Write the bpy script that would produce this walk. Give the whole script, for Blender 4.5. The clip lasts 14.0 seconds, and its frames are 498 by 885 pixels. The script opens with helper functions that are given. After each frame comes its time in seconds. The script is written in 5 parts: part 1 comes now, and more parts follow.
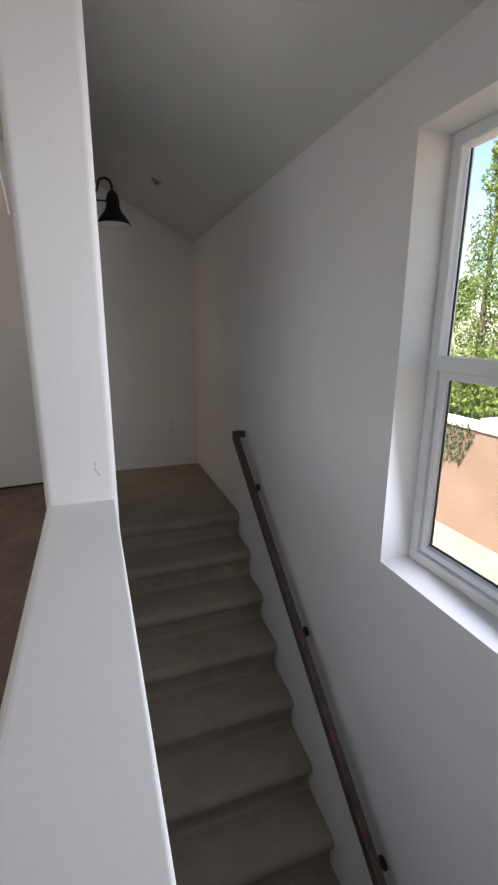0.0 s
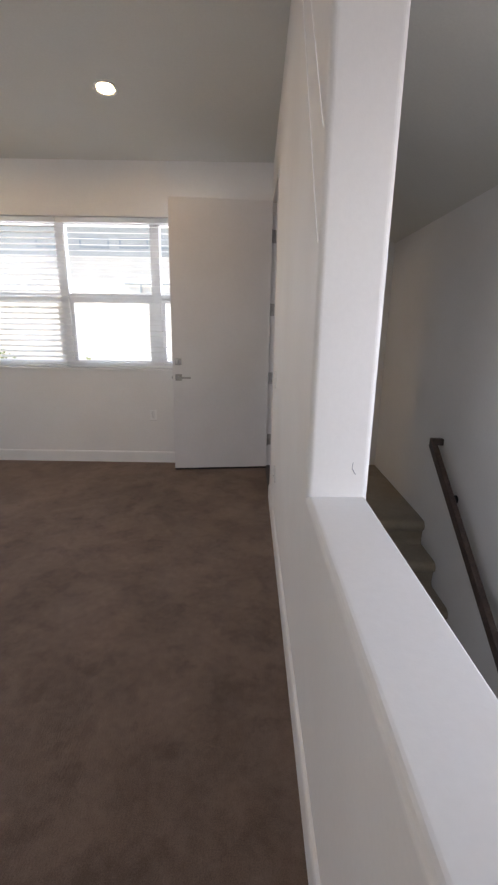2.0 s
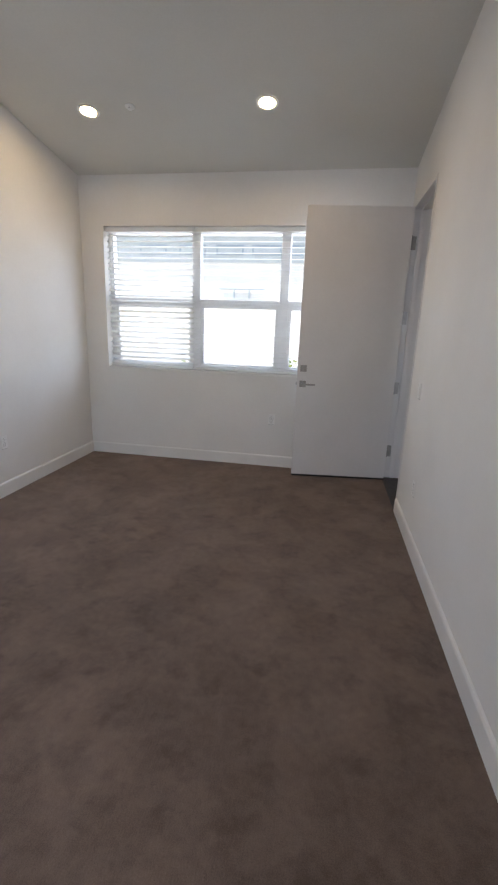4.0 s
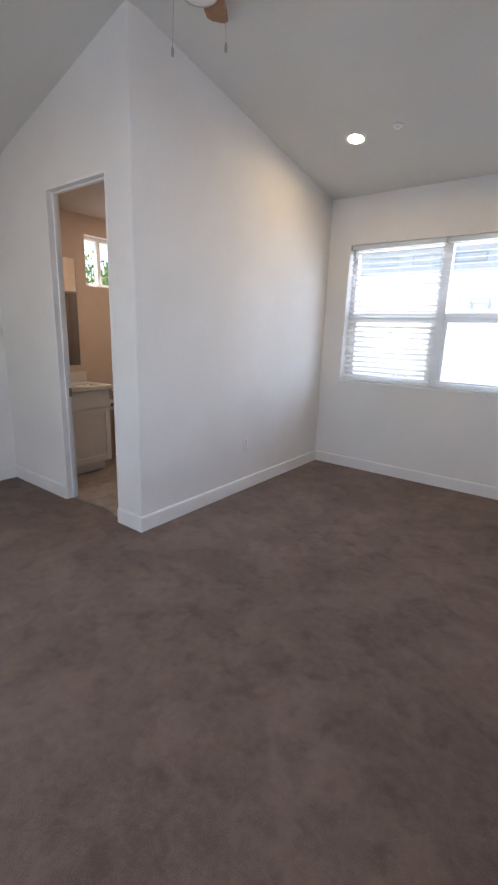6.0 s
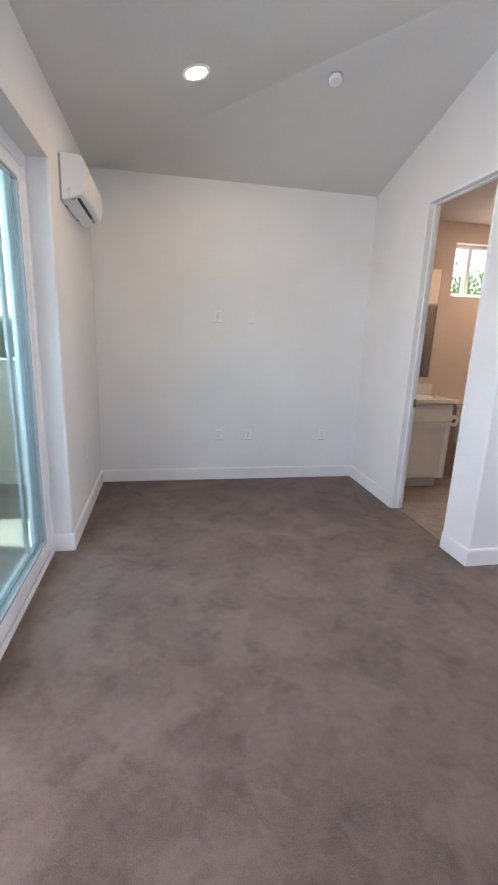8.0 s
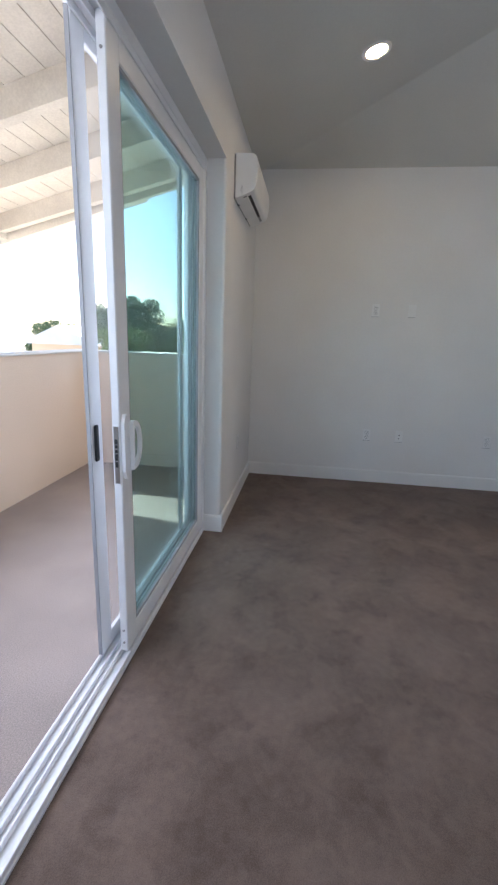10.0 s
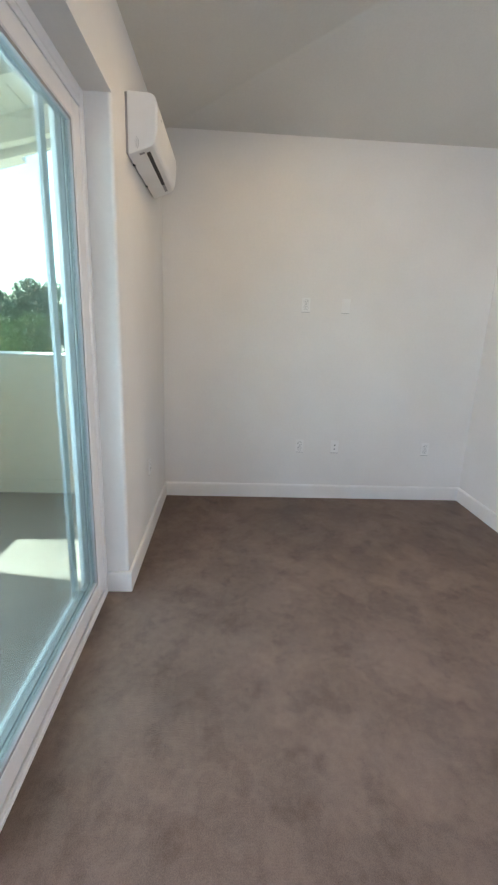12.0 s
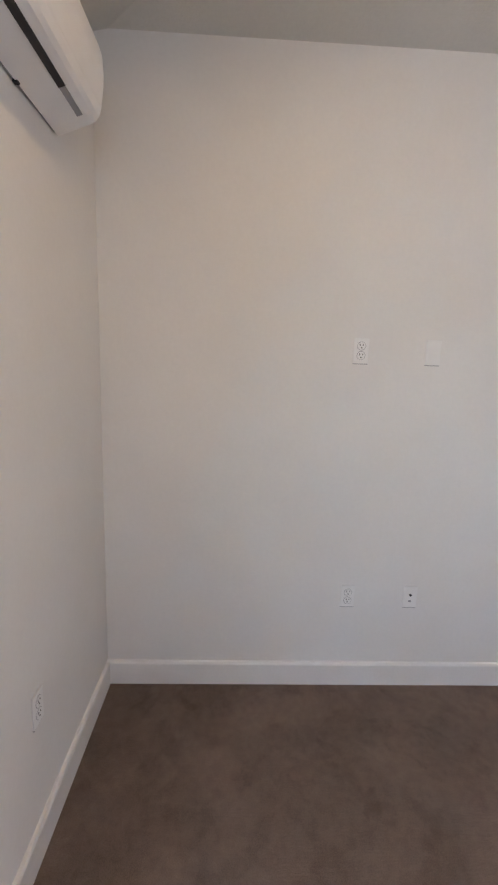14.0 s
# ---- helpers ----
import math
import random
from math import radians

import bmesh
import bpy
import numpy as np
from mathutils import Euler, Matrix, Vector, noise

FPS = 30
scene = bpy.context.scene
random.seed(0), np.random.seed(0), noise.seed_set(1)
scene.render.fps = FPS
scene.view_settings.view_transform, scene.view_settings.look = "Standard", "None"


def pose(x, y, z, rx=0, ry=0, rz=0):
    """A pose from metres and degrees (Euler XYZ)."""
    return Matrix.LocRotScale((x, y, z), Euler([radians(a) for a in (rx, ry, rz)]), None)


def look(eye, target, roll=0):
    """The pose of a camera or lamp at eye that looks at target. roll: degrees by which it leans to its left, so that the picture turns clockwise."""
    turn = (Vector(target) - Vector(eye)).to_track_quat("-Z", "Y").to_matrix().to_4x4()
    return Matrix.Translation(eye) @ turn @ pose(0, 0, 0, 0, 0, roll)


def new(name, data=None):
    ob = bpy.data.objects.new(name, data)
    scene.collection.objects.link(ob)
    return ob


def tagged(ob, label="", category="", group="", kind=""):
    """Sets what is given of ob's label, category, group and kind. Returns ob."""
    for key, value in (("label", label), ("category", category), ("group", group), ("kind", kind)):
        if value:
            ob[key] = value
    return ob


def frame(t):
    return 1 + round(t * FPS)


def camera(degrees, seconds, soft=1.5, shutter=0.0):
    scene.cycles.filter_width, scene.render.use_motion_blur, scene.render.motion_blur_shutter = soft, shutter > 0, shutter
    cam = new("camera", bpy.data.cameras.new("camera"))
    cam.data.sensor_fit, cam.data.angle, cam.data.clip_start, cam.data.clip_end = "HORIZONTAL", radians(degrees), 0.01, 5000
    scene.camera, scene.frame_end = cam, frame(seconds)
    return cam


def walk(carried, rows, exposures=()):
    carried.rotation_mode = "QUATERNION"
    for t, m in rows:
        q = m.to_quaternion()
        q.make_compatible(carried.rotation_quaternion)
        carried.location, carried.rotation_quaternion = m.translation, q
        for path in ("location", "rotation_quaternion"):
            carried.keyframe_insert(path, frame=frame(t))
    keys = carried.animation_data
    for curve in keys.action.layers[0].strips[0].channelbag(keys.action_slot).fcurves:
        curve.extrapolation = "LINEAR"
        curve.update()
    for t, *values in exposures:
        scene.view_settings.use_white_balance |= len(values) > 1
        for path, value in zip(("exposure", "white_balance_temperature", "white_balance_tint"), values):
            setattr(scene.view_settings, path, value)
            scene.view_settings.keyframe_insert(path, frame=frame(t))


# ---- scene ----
cam = camera(59.5, 14.0, soft=2.3)
PATH = [
    (0, (-0.048, 0.181, 1.351), (0.608, 2.005, 0.858), 0.4),
    (0.5, (-0.055, 0.203, 1.352), (0.42, 2.078, 0.842), 1.0),
    (1, (-0.098, 0.197, 1.371), (0.158, 2.11, 0.844), 1.2),
    (1.5, (-0.199, 0.161, 1.384), (-0.171, 2.091, 0.86), 0.8),
    (2, (-0.388, 0.146, 1.395), (-0.385, 2.077, 0.877), 0.9),
    (2.2, (-0.451, 0.151, 1.397), (-0.457, 2.083, 0.879), 0.9),
    (4.3, (-0.872, 0.104, 1.411), (-1.304, 1.991, 0.908), 2.1),
    (4.5, (-0.882, 0.1, 1.42), (-1.396, 1.965, 0.916), 2.1),
    (5, (-0.934, 0.065, 1.44), (-1.616, 1.878, 0.939), 2.4),
    (5.5, (-0.955, 0.046, 1.452), (-1.827, 1.775, 0.953), 2.4),
    (6, (-1.014, 0.04, 1.428), (-2.177, 1.593, 0.942), 1.9),
    (6.5, (-1.063, 0.048, 1.413), (-2.542, 1.304, 0.929), 1.6),
    (7, (-1.108, 0.057, 1.456), (-2.779, 1.035, 0.952), 2.0),
    (7.5, (-1.138, 0.032, 1.426), (-2.954, 0.715, 0.941), 2.4),
    (8, (-1.125, 0.016, 1.401), (-3.031, 0.389, 0.922), 2.2),
    (8.5, (-1.124, -0.027, 1.349), (-3.068, 0.061, 0.888), 1.8),
    (9, (-1.124, -0.053, 1.342), (-3.061, -0.217, 0.873), 1.6),
    (9.2, (-1.134, -0.044, 1.333), (-3.062, -0.291, 0.864), 1.6),
    (11.3, (-1.387, -0.102, 1.289), (-3.318, -0.294, 0.804), 4.0),
    (11.5, (-1.507, -0.134, 1.305), (-3.45, -0.137, 0.832), 4.2),
    (12, (-1.805, -0.095, 1.393), (-3.733, 0.014, 0.873), 2.3),
    (12.5, (-2.16, -0.031, 1.443), (-4.097, 0.064, 0.953), 2.5),
    (13, (-2.537, -0.067, 1.461), (-4.496, 0.002, 1.061), 2.8),
    (13.5, (-2.99, -0.104, 1.455), (-4.955, -0.018, 1.089), 2.1),
    (14, (-3.4, -0.039, 1.486), (-5.367, 0.042, 1.133), 2.0),
]
EXPOSURES = [
    (0, 1.37, 7100, 11), (0.5, 1.82, 7150, 14), (1, 1.98, 7400, 15), (1.5, 1.85, 7400, 15), (2, 1.65, 7200, 14), (4.5, 1.74, 6600, 10), (5, 1.84, 6450, 10), (5.5, 1.84, 6400, 11), (6, 1.89, 6390, 12), (6.5, 2.16, 6380, 13), (7.5, 2.5, 6300, 13),
    (8.5, 2.56, 6150, 12), (9, 1.85, 6050, 12), (11.5, 1.71, 6050, 2), (12, 2.46, 6550, 8), (12.5, 2.56, 6520, 10), (13, 2.45, 6520, 12), (14, 2.40, 6750, 16),
]
walk(cam, [(t, look(eye, target, roll)) for t, eye, target, roll in PATH], EXPOSURES)

# ---------------------------------------------------------------- light
world = bpy.data.worlds.new("sky")
scene.world = world
world.use_nodes = True
SUN_ELEV, SUN_TURN = 54.0, 253.0       # degrees above the horizon; compass turn from north (+y) towards east (+x)
wn = world.node_tree.nodes
sky = wn.new("ShaderNodeTexSky")
sky.sky_type, sky.sun_disc = "NISHITA", False
sky.sun_elevation, sky.sun_rotation = radians(SUN_ELEV), radians(SUN_TURN)
wn["Background"].inputs["Strength"].default_value = 0.15
world.node_tree.links.new(sky.outputs["Color"], wn["Background"].inputs["Color"])


def lamp(name, kind, m, energy, colour, size=None, size_y=None, angle=None):
    data = bpy.data.lights.new(name, kind)
    data.energy, data.color = energy, colour
    if kind == "AREA":
        data.shape, data.size, data.size_y = "RECTANGLE", size, size_y or size
    if kind == "SUN":
        data.angle = radians(angle)
    if kind == "SPOT":
        data.spot_size, data.spot_blend, data.shadow_soft_size = radians(angle), 0.9, size
    ob = new(name, data)
    ob.matrix_world = m
    return ob


sun_way = Vector((math.sin(radians(SUN_TURN)) * math.cos(radians(SUN_ELEV)), math.cos(radians(SUN_TURN)) * math.cos(radians(SUN_ELEV)), math.sin(radians(SUN_ELEV))))
lamp("sun", "SUN", look(sun_way * 40, (0, 0, 0)), 5.0, (1.0, 0.95, 0.87), angle=0.5)

# plan: x to the east, y to the north, main floor at z = 0
X_WEST, X_BATH, X_DOORWALL, X_STAIR, X_EAST = -5.235, -3.375, -0.2, -0.003, 0.94
Y_SOUTH, Y_PILLAR, Y_BATH, Y_NORTH = -0.585, 1.452, 1.922, 4.506
CAP = 0.868
Y_HALF = 0.235                           # south end of the half wall
LOWER = -2.85                           # floor of the storey below, and the ground outside
NW = (-3.135, -0.42, 0.949, 2.337)      # north window: x0, x1, z0, z1
SW = (0.18, 1.43, 0.50, 1.95)           # stair window: y0, y1, z0, z1
SL = (-3.877, -1.42, 0.0, 2.27)         # sliding door opening: x0, x1, z0, z1
DW = (3.575, 4.425, 0.0, 2.46)          # entry doorway: y0, y1, z0, z1
BD = (-4.356, -3.62, 0.0, 2.40)         # bath doorway: x0, x1, z0, z1
BW = (2.79, 3.40, 1.85, 2.34)           # bath window: y0, y1, z0, z1

# daylight from the sky in the openings
SKY_TINT = (0.845, 0.925, 1.16)
lamp("daylight_north", "AREA", look(((NW[0] + NW[1]) / 2, Y_NORTH + 0.32, 1.70), (-1.8, 0, 0.5)), 11.5, SKY_TINT, 2.6, 1.3)
lamp("daylight_balcony", "AREA", look((-2.65, Y_SOUTH - 0.9, 1.45), (-2.65, 2.2, 0.1)), 12.5, SKY_TINT, 2.4, 1.6)
lamp("daylight_stair", "AREA", look((X_EAST - 0.09, 0.8, 1.22), (-2, 1.1, 0.6)), 4.7, SKY_TINT, 1.15, 1.35)

# ceiling slopes (z = a + b x + c y): west, south, north, east
SLOPES = [
    (2.665 + 0.285 * 5.235, 0.285, 0.0),
    (2.652 + 0.225 * 0.585, 0.0, 0.225),
    (2.789 + 0.163 * 4.506, 0.0, -0.163),
    (2.15 + 0.50 * 0.94, -0.50, 0.0),
]


def ceiling_z(x, y):
    return min(a + b * x + c * y for a, b, c in (SLOPES[:3] if x < -0.1 else SLOPES[1:]))


# ---------------------------------------------------------------- materials
def material(name, colour, rough=0.6, metal=0.0, second=None, scale=3.0, mix=1.0, fine=None, bump=0.0, bump_scale=200.0, spec=0.5, detail=6.0, low=0.35, high=0.65, sheen=0.0, crumble=0.5, weave=(1, 1, 1)):
    """Two-scale noise between colour and second, a finer grain in the value, and a relief."""
    m = bpy.data.materials.new(name)
    m.use_nodes = True
    n, l = m.node_tree.nodes, m.node_tree.links
    b = n["Principled BSDF"]
    b.inputs["Base Color"].default_value = (*colour, 1)
    b.inputs["Roughness"].default_value, b.inputs["Metallic"].default_value = rough, metal
    b.inputs["Specular IOR Level"].default_value = spec
    if sheen:
        b.inputs["Sheen Weight"].default_value = sheen
        b.inputs["Sheen Roughness"].default_value = 0.6
    co = n.new("ShaderNodeTexCoord")
    stretch = n.new("ShaderNodeMapping")
    stretch.inputs["Scale"].default_value = weave
    l.new(co.outputs["Object"], stretch.inputs["Vector"])
    if second:
        big = n.new("ShaderNodeTexNoise")
        big.inputs["Scale"].default_value, big.inputs["Detail"].default_value = scale, detail
        big.inputs["Roughness"].default_value = crumble
        ramp = n.new("ShaderNodeMapRange")
        ramp.inputs["From Min"].default_value, ramp.inputs["From Max"].default_value, ramp.inputs["To Max"].default_value = low, high, mix
        blend = n.new("ShaderNodeMix")
        blend.data_type = "RGBA"
        blend.inputs["A"].default_value, blend.inputs["B"].default_value = (*colour, 1), (*second, 1)
        l.new(co.outputs["Object"], big.inputs["Vector"])
        l.new(big.outputs["Fac"], ramp.inputs["Value"])
        l.new(ramp.outputs["Result"], blend.inputs["Factor"])
        out = blend.outputs["Result"]
        if fine:
            grain = n.new("ShaderNodeTexNoise")
            grain.inputs["Scale"].default_value, grain.inputs["Detail"].default_value = fine[0], 3.0
            reach = n.new("ShaderNodeMapRange")
            reach.inputs["From Min"].default_value, reach.inputs["From Max"].default_value = 0.3, 0.7
            reach.inputs["To Min"].default_value, reach.inputs["To Max"].default_value = 1 - fine[1], 1 + fine[1]
            times = n.new("ShaderNodeMix")
            times.data_type, times.blend_type = "RGBA", "MULTIPLY"
            times.inputs["Factor"].default_value = 1.0
            l.new(stretch.outputs["Vector"], grain.inputs["Vector"])
            l.new(grain.outputs["Fac"], reach.inputs["Value"])
            l.new(out, times.inputs["A"])
            l.new(reach.outputs["Result"], times.inputs["B"])
            out = times.outputs["Result"]
        l.new(out, b.inputs["Base Color"])
    if bump:
        relief = n.new("ShaderNodeTexNoise")
        relief.inputs["Scale"].default_value, relief.inputs["Detail"].default_value = bump_scale, 4.0
        push = n.new("ShaderNodeBump")
        push.inputs["Strength"].default_value, push.inputs["Distance"].default_value = bump, 0.01
        l.new(stretch.outputs["Vector"], relief.inputs["Vector"])
        l.new(relief.outputs["Fac"], push.inputs["Height"])
        l.new(push.outputs["Normal"], b.inputs["Normal"])
    return m


def glass_material(name, tint, rough=0.0):
    """A thin pane: clear with a mirror's share of gloss."""
    m = bpy.data.materials.new(name)
    m.use_nodes = True
    n, l = m.node_tree.nodes, m.node_tree.links
    n.remove(n["Principled BSDF"])
    clear, gloss, mix, fres = n.new("ShaderNodeBsdfTransparent"), n.new("ShaderNodeBsdfGlossy"), n.new("ShaderNodeMixShader"), n.new("ShaderNodeLayerWeight")
    clear.inputs["Color"].default_value = (*tint, 1)
    gloss.inputs["Roughness"].default_value = rough
    fres.inputs["Blend"].default_value = 0.5
    power, share = n.new("ShaderNodeMath"), n.new("ShaderNodeMapRange")
    power.operation, power.inputs[1].default_value = "POWER", 5.0
    share.inputs["To Min"].default_value, share.inputs["To Max"].default_value = 0.025, 0.7
    l.new(fres.outputs["Facing"], power.inputs[0])
    l.new(power.outputs["Value"], share.inputs["Value"])
    l.new(share.outputs["Result"], mix.inputs["Fac"])
    l.new(clear.outputs["BSDF"], mix.inputs[1])
    l.new(gloss.outputs["BSDF"], mix.inputs[2])
    l.new(mix.outputs["Shader"], n["Material Output"].inputs["Surface"])
    return m


def translucence(m, share):
    """Let some light through a thin sheet."""
    n, l = m.node_tree.nodes, m.node_tree.links
    b, thin, mix = n["Principled BSDF"], n.new("ShaderNodeBsdfTranslucent"), n.new("ShaderNodeMixShader")
    thin.inputs["Color"].default_value = (0.86, 0.89, 0.86, 1)
    mix.inputs["Fac"].default_value = share
    l.new(b.outputs["BSDF"], mix.inputs[1])
    l.new(thin.outputs["BSDF"], mix.inputs[2])
    l.new(mix.outputs["Shader"], n["Material Output"].inputs["Surface"])


def carpet_material(name, dark, light, tread):
    """Cut pile: soft patches where the nap lies another way, footprints and vacuum strokes with clearer edges, and the tufts' grain."""
    m = bpy.data.materials.new(name)
    m.use_nodes = True
    n, l = m.node_tree.nodes, m.node_tree.links
    b = n["Principled BSDF"]
    b.inputs["Roughness"].default_value, b.inputs["Specular IOR Level"].default_value = 0.95, 0.05
    b.inputs["Sheen Weight"].default_value, b.inputs["Sheen Roughness"].default_value = 0.12, 0.6
    co = n.new("ShaderNodeTexCoord")

    def field(scale, detail, crumble, warp, low, high, turn=0, stretch=(1, 1, 1)):
        place = n.new("ShaderNodeMapping")
        place.inputs["Rotation"].default_value, place.inputs["Scale"].default_value = (0, 0, radians(turn)), stretch
        tex, ramp = n.new("ShaderNodeTexNoise"), n.new("ShaderNodeMapRange")
        tex.inputs["Scale"].default_value, tex.inputs["Detail"].default_value = scale, detail
        tex.inputs["Roughness"].default_value, tex.inputs["Distortion"].default_value = crumble, warp
        ramp.interpolation_type = "SMOOTHSTEP"
        ramp.inputs["From Min"].default_value, ramp.inputs["From Max"].default_value = low, high
        l.new(co.outputs["Object"], place.inputs["Vector"])
        l.new(place.outputs["Vector"], tex.inputs["Vector"])
        l.new(tex.outputs["Fac"], ramp.inputs["Value"])
        return tex, ramp.outputs["Result"]

    def sum_of(a, b_, wa, wb):
        first, second = n.new("ShaderNodeMath"), n.new("ShaderNodeMath")
        first.operation, second.operation = "MULTIPLY", "MULTIPLY_ADD"
        l.new(a, first.inputs[0])
        first.inputs[1].default_value = wa
        l.new(b_, second.inputs[0])
        second.inputs[1].default_value = wb
        l.new(first.outputs["Value"], second.inputs[2])
        return second.outputs["Value"]

    _, broad = field(1.5, 3, 0.5, 0.4, 0.38, 0.64)
    _, strokes = field(3.4, 4, 0.55, 0.35, 0.42, 0.60, 24)
    _, prints = field(8.0, 3, 0.5, 0.25, 0.52, 0.66, -31)
    _, mottle = field(26, 6, 0.7, 0.3, 0.36, 0.66)
    _, tufts = field(260, 3, 0.6, 0.0, 0.28, 0.72)
    value = sum_of(broad, strokes, 0.20, 0.23)
    value = sum_of(value, prints, 1.0, -tread)
    value = sum_of(value, mottle, 1.0, 0.20)
    value = sum_of(value, tufts, 1.0, 0.36)
    blend = n.new("ShaderNodeMix")
    blend.data_type, blend.clamp_factor = "RGBA", True
    blend.inputs["A"].default_value, blend.inputs["B"].default_value = (*dark, 1), (*light, 1)
    l.new(value, blend.inputs["Factor"])
    l.new(blend.outputs["Result"], b.inputs["Base Color"])
    pile, _ = field(330, 3, 0.6, 0.0, 0.3, 0.7, 0, (1.5, 0.8, 1))
    push, nap = n.new("ShaderNodeBump"), n.new("ShaderNodeBump")
    push.inputs["Strength"].default_value, push.inputs["Distance"].default_value = 0.45, 0.006
    nap.inputs["Strength"].default_value, nap.inputs["Distance"].default_value = 0.15, 0.015
    l.new(strokes, nap.inputs["Height"])
    l.new(nap.outputs["Normal"], push.inputs["Normal"])
    rows, height = n.new("ShaderNodeTexWave"), n.new("ShaderNodeMath")
    rows.inputs["Scale"].default_value, rows.inputs["Distortion"].default_value = 25.0, 8.0
    rows.inputs["Detail"].default_value, rows.inputs["Detail Scale"].default_value = 2.0, 1.6
    height.operation, height.inputs[1].default_value = "MULTIPLY_ADD", 0.20
    l.new(co.outputs["Object"], rows.inputs["Vector"])
    l.new(rows.outputs["Fac"], height.inputs[0])
    l.new(pile.outputs["Fac"], height.inputs[2])
    l.new(height.outputs["Value"], push.inputs["Height"])
    l.new(push.outputs["Normal"], b.inputs["Normal"])
    return m


def glow(name, colour, strength):
    m = bpy.data.materials.new(name)
    m.use_nodes = True
    b = m.node_tree.nodes["Principled BSDF"]
    b.inputs["Base Color"].default_value = (*colour, 1)
    b.inputs["Emission Color"].default_value = (*colour, 1)
    b.inputs["Emission Strength"].default_value = strength
    return m


WALL = material("wall_paint", (0.80, 0.79, 0.77), 0.62, second=(0.75, 0.735, 0.71), scale=1.3, fine=(60, 0.012), bump=0.03, bump_scale=170, spec=0.35)
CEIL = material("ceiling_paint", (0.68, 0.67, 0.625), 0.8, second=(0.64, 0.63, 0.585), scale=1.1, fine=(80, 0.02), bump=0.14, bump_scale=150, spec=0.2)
TRIM = material("trim_paint", (0.82, 0.81, 0.79), 0.35, second=(0.77, 0.76, 0.74), scale=4, fine=(90, 0.015), bump=0.02, bump_scale=60)
DOORPAINT = material("door_paint", (0.76, 0.74, 0.735), 0.38, second=(0.72, 0.70, 0.69), scale=2, fine=(40, 0.012), bump=0.03, bump_scale=90)
CARPET = carpet_material("room_carpet", (0.102, 0.071, 0.055), (0.236, 0.171, 0.138), 0.18)
STAIRCARPET = carpet_material("stair_carpet", (0.225, 0.188, 0.140), (0.345, 0.295, 0.225), 0.08)
VINYL = material("window_vinyl", (0.82, 0.82, 0.82), 0.32, second=(0.77, 0.77, 0.775), scale=5, fine=(50, 0.01), bump=0.01, bump_scale=40)
BLIND = material("blind_slat", (0.84, 0.84, 0.82), 0.4, second=(0.78, 0.785, 0.77), scale=5, fine=(60, 0.01))
translucence(BLIND, 0.32)
GLASS = glass_material("window_glass", (0.97, 0.985, 0.98))
GREENGLASS = glass_material("tinted_door_glass", (0.70, 0.845, 0.835))
MESH = glass_material("screen_mesh", (0.955, 0.955, 0.955), 0.4)
MIRROR = material("mirror_silver", (0.85, 0.86, 0.86), 0.02, 1.0)
NICKEL = material("brushed_nickel", (0.40, 0.385, 0.37), 0.34, 1.0, second=(0.33, 0.315, 0.30), scale=30, bump=0.05, bump_scale=300)
BLACK = material("black_metal", (0.012, 0.012, 0.013), 0.45, 0.3, second=(0.02, 0.02, 0.02), scale=12)
RAILWOOD = material("dark_rail_wood", (0.050, 0.033, 0.027), 0.42, second=(0.085, 0.057, 0.045), scale=14, fine=(70, 0.2), bump=0.08, bump_scale=80)
PLASTIC = material("white_plastic", (0.835, 0.835, 0.82), 0.32, second=(0.80, 0.795, 0.78), scale=10)
ACPLASTIC = material("unit_plastic", (0.84, 0.84, 0.835), 0.30, second=(0.79, 0.79, 0.785), scale=6)
SLOT = material("dark_slot", (0.015, 0.015, 0.016), 0.6)
GREY = material("grey_mark", (0.33, 0.33, 0.34), 0.6)
THRESHOLD = material("bronze_threshold", (0.030, 0.028, 0.027), 0.4, 0.5, second=(0.05, 0.047, 0.045), scale=20, bump=0.1, bump_scale=120)
BATHWALL = material("bath_paint", (0.62, 0.50, 0.42), 0.6, second=(0.57, 0.455, 0.38), scale=1.5, fine=(60, 0.02), bump=0.08, bump_scale=170)
CABINET = material("cabinet_paint", (0.80, 0.79, 0.77), 0.35, second=(0.76, 0.75, 0.73), scale=4)
QUARTZ = material("counter_quartz", (0.78, 0.76, 0.72), 0.22, second=(0.70, 0.68, 0.64), scale=40, fine=(150, 0.06))
PORCELAIN = material("porcelain", (0.83, 0.82, 0.80), 0.12, second=(0.80, 0.79, 0.77), scale=3)
PLANK = material("vinyl_plank", (0.27, 0.22, 0.185), 0.5, second=(0.35, 0.295, 0.25), scale=9, fine=(70, 0.18), bump=0.08, bump_scale=60)
BLADE = material("blade_wood", (0.36, 0.19, 0.09), 0.4, second=(0.26, 0.13, 0.06), scale=9, fine=(60, 0.15))
PAPER = material("tissue_paper", (0.84, 0.84, 0.83), 0.9, second=(0.80, 0.80, 0.79), scale=30, bump=0.2, bump_scale=200)
STUCCO = material("peach_stucco", (0.86, 0.70, 0.555), 0.9, second=(0.81, 0.65, 0.51), scale=1.6, fine=(120, 0.12), bump=0.6, bump_scale=140, spec=0.1)
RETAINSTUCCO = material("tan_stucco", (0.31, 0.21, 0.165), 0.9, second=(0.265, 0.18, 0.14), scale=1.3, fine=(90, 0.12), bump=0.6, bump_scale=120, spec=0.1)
SHOWER = material("curtain_cloth", (0.13, 0.10, 0.085), 0.8, second=(0.17, 0.135, 0.115), scale=2, fine=(60, 0.03), bump=0.08, bump_scale=120)
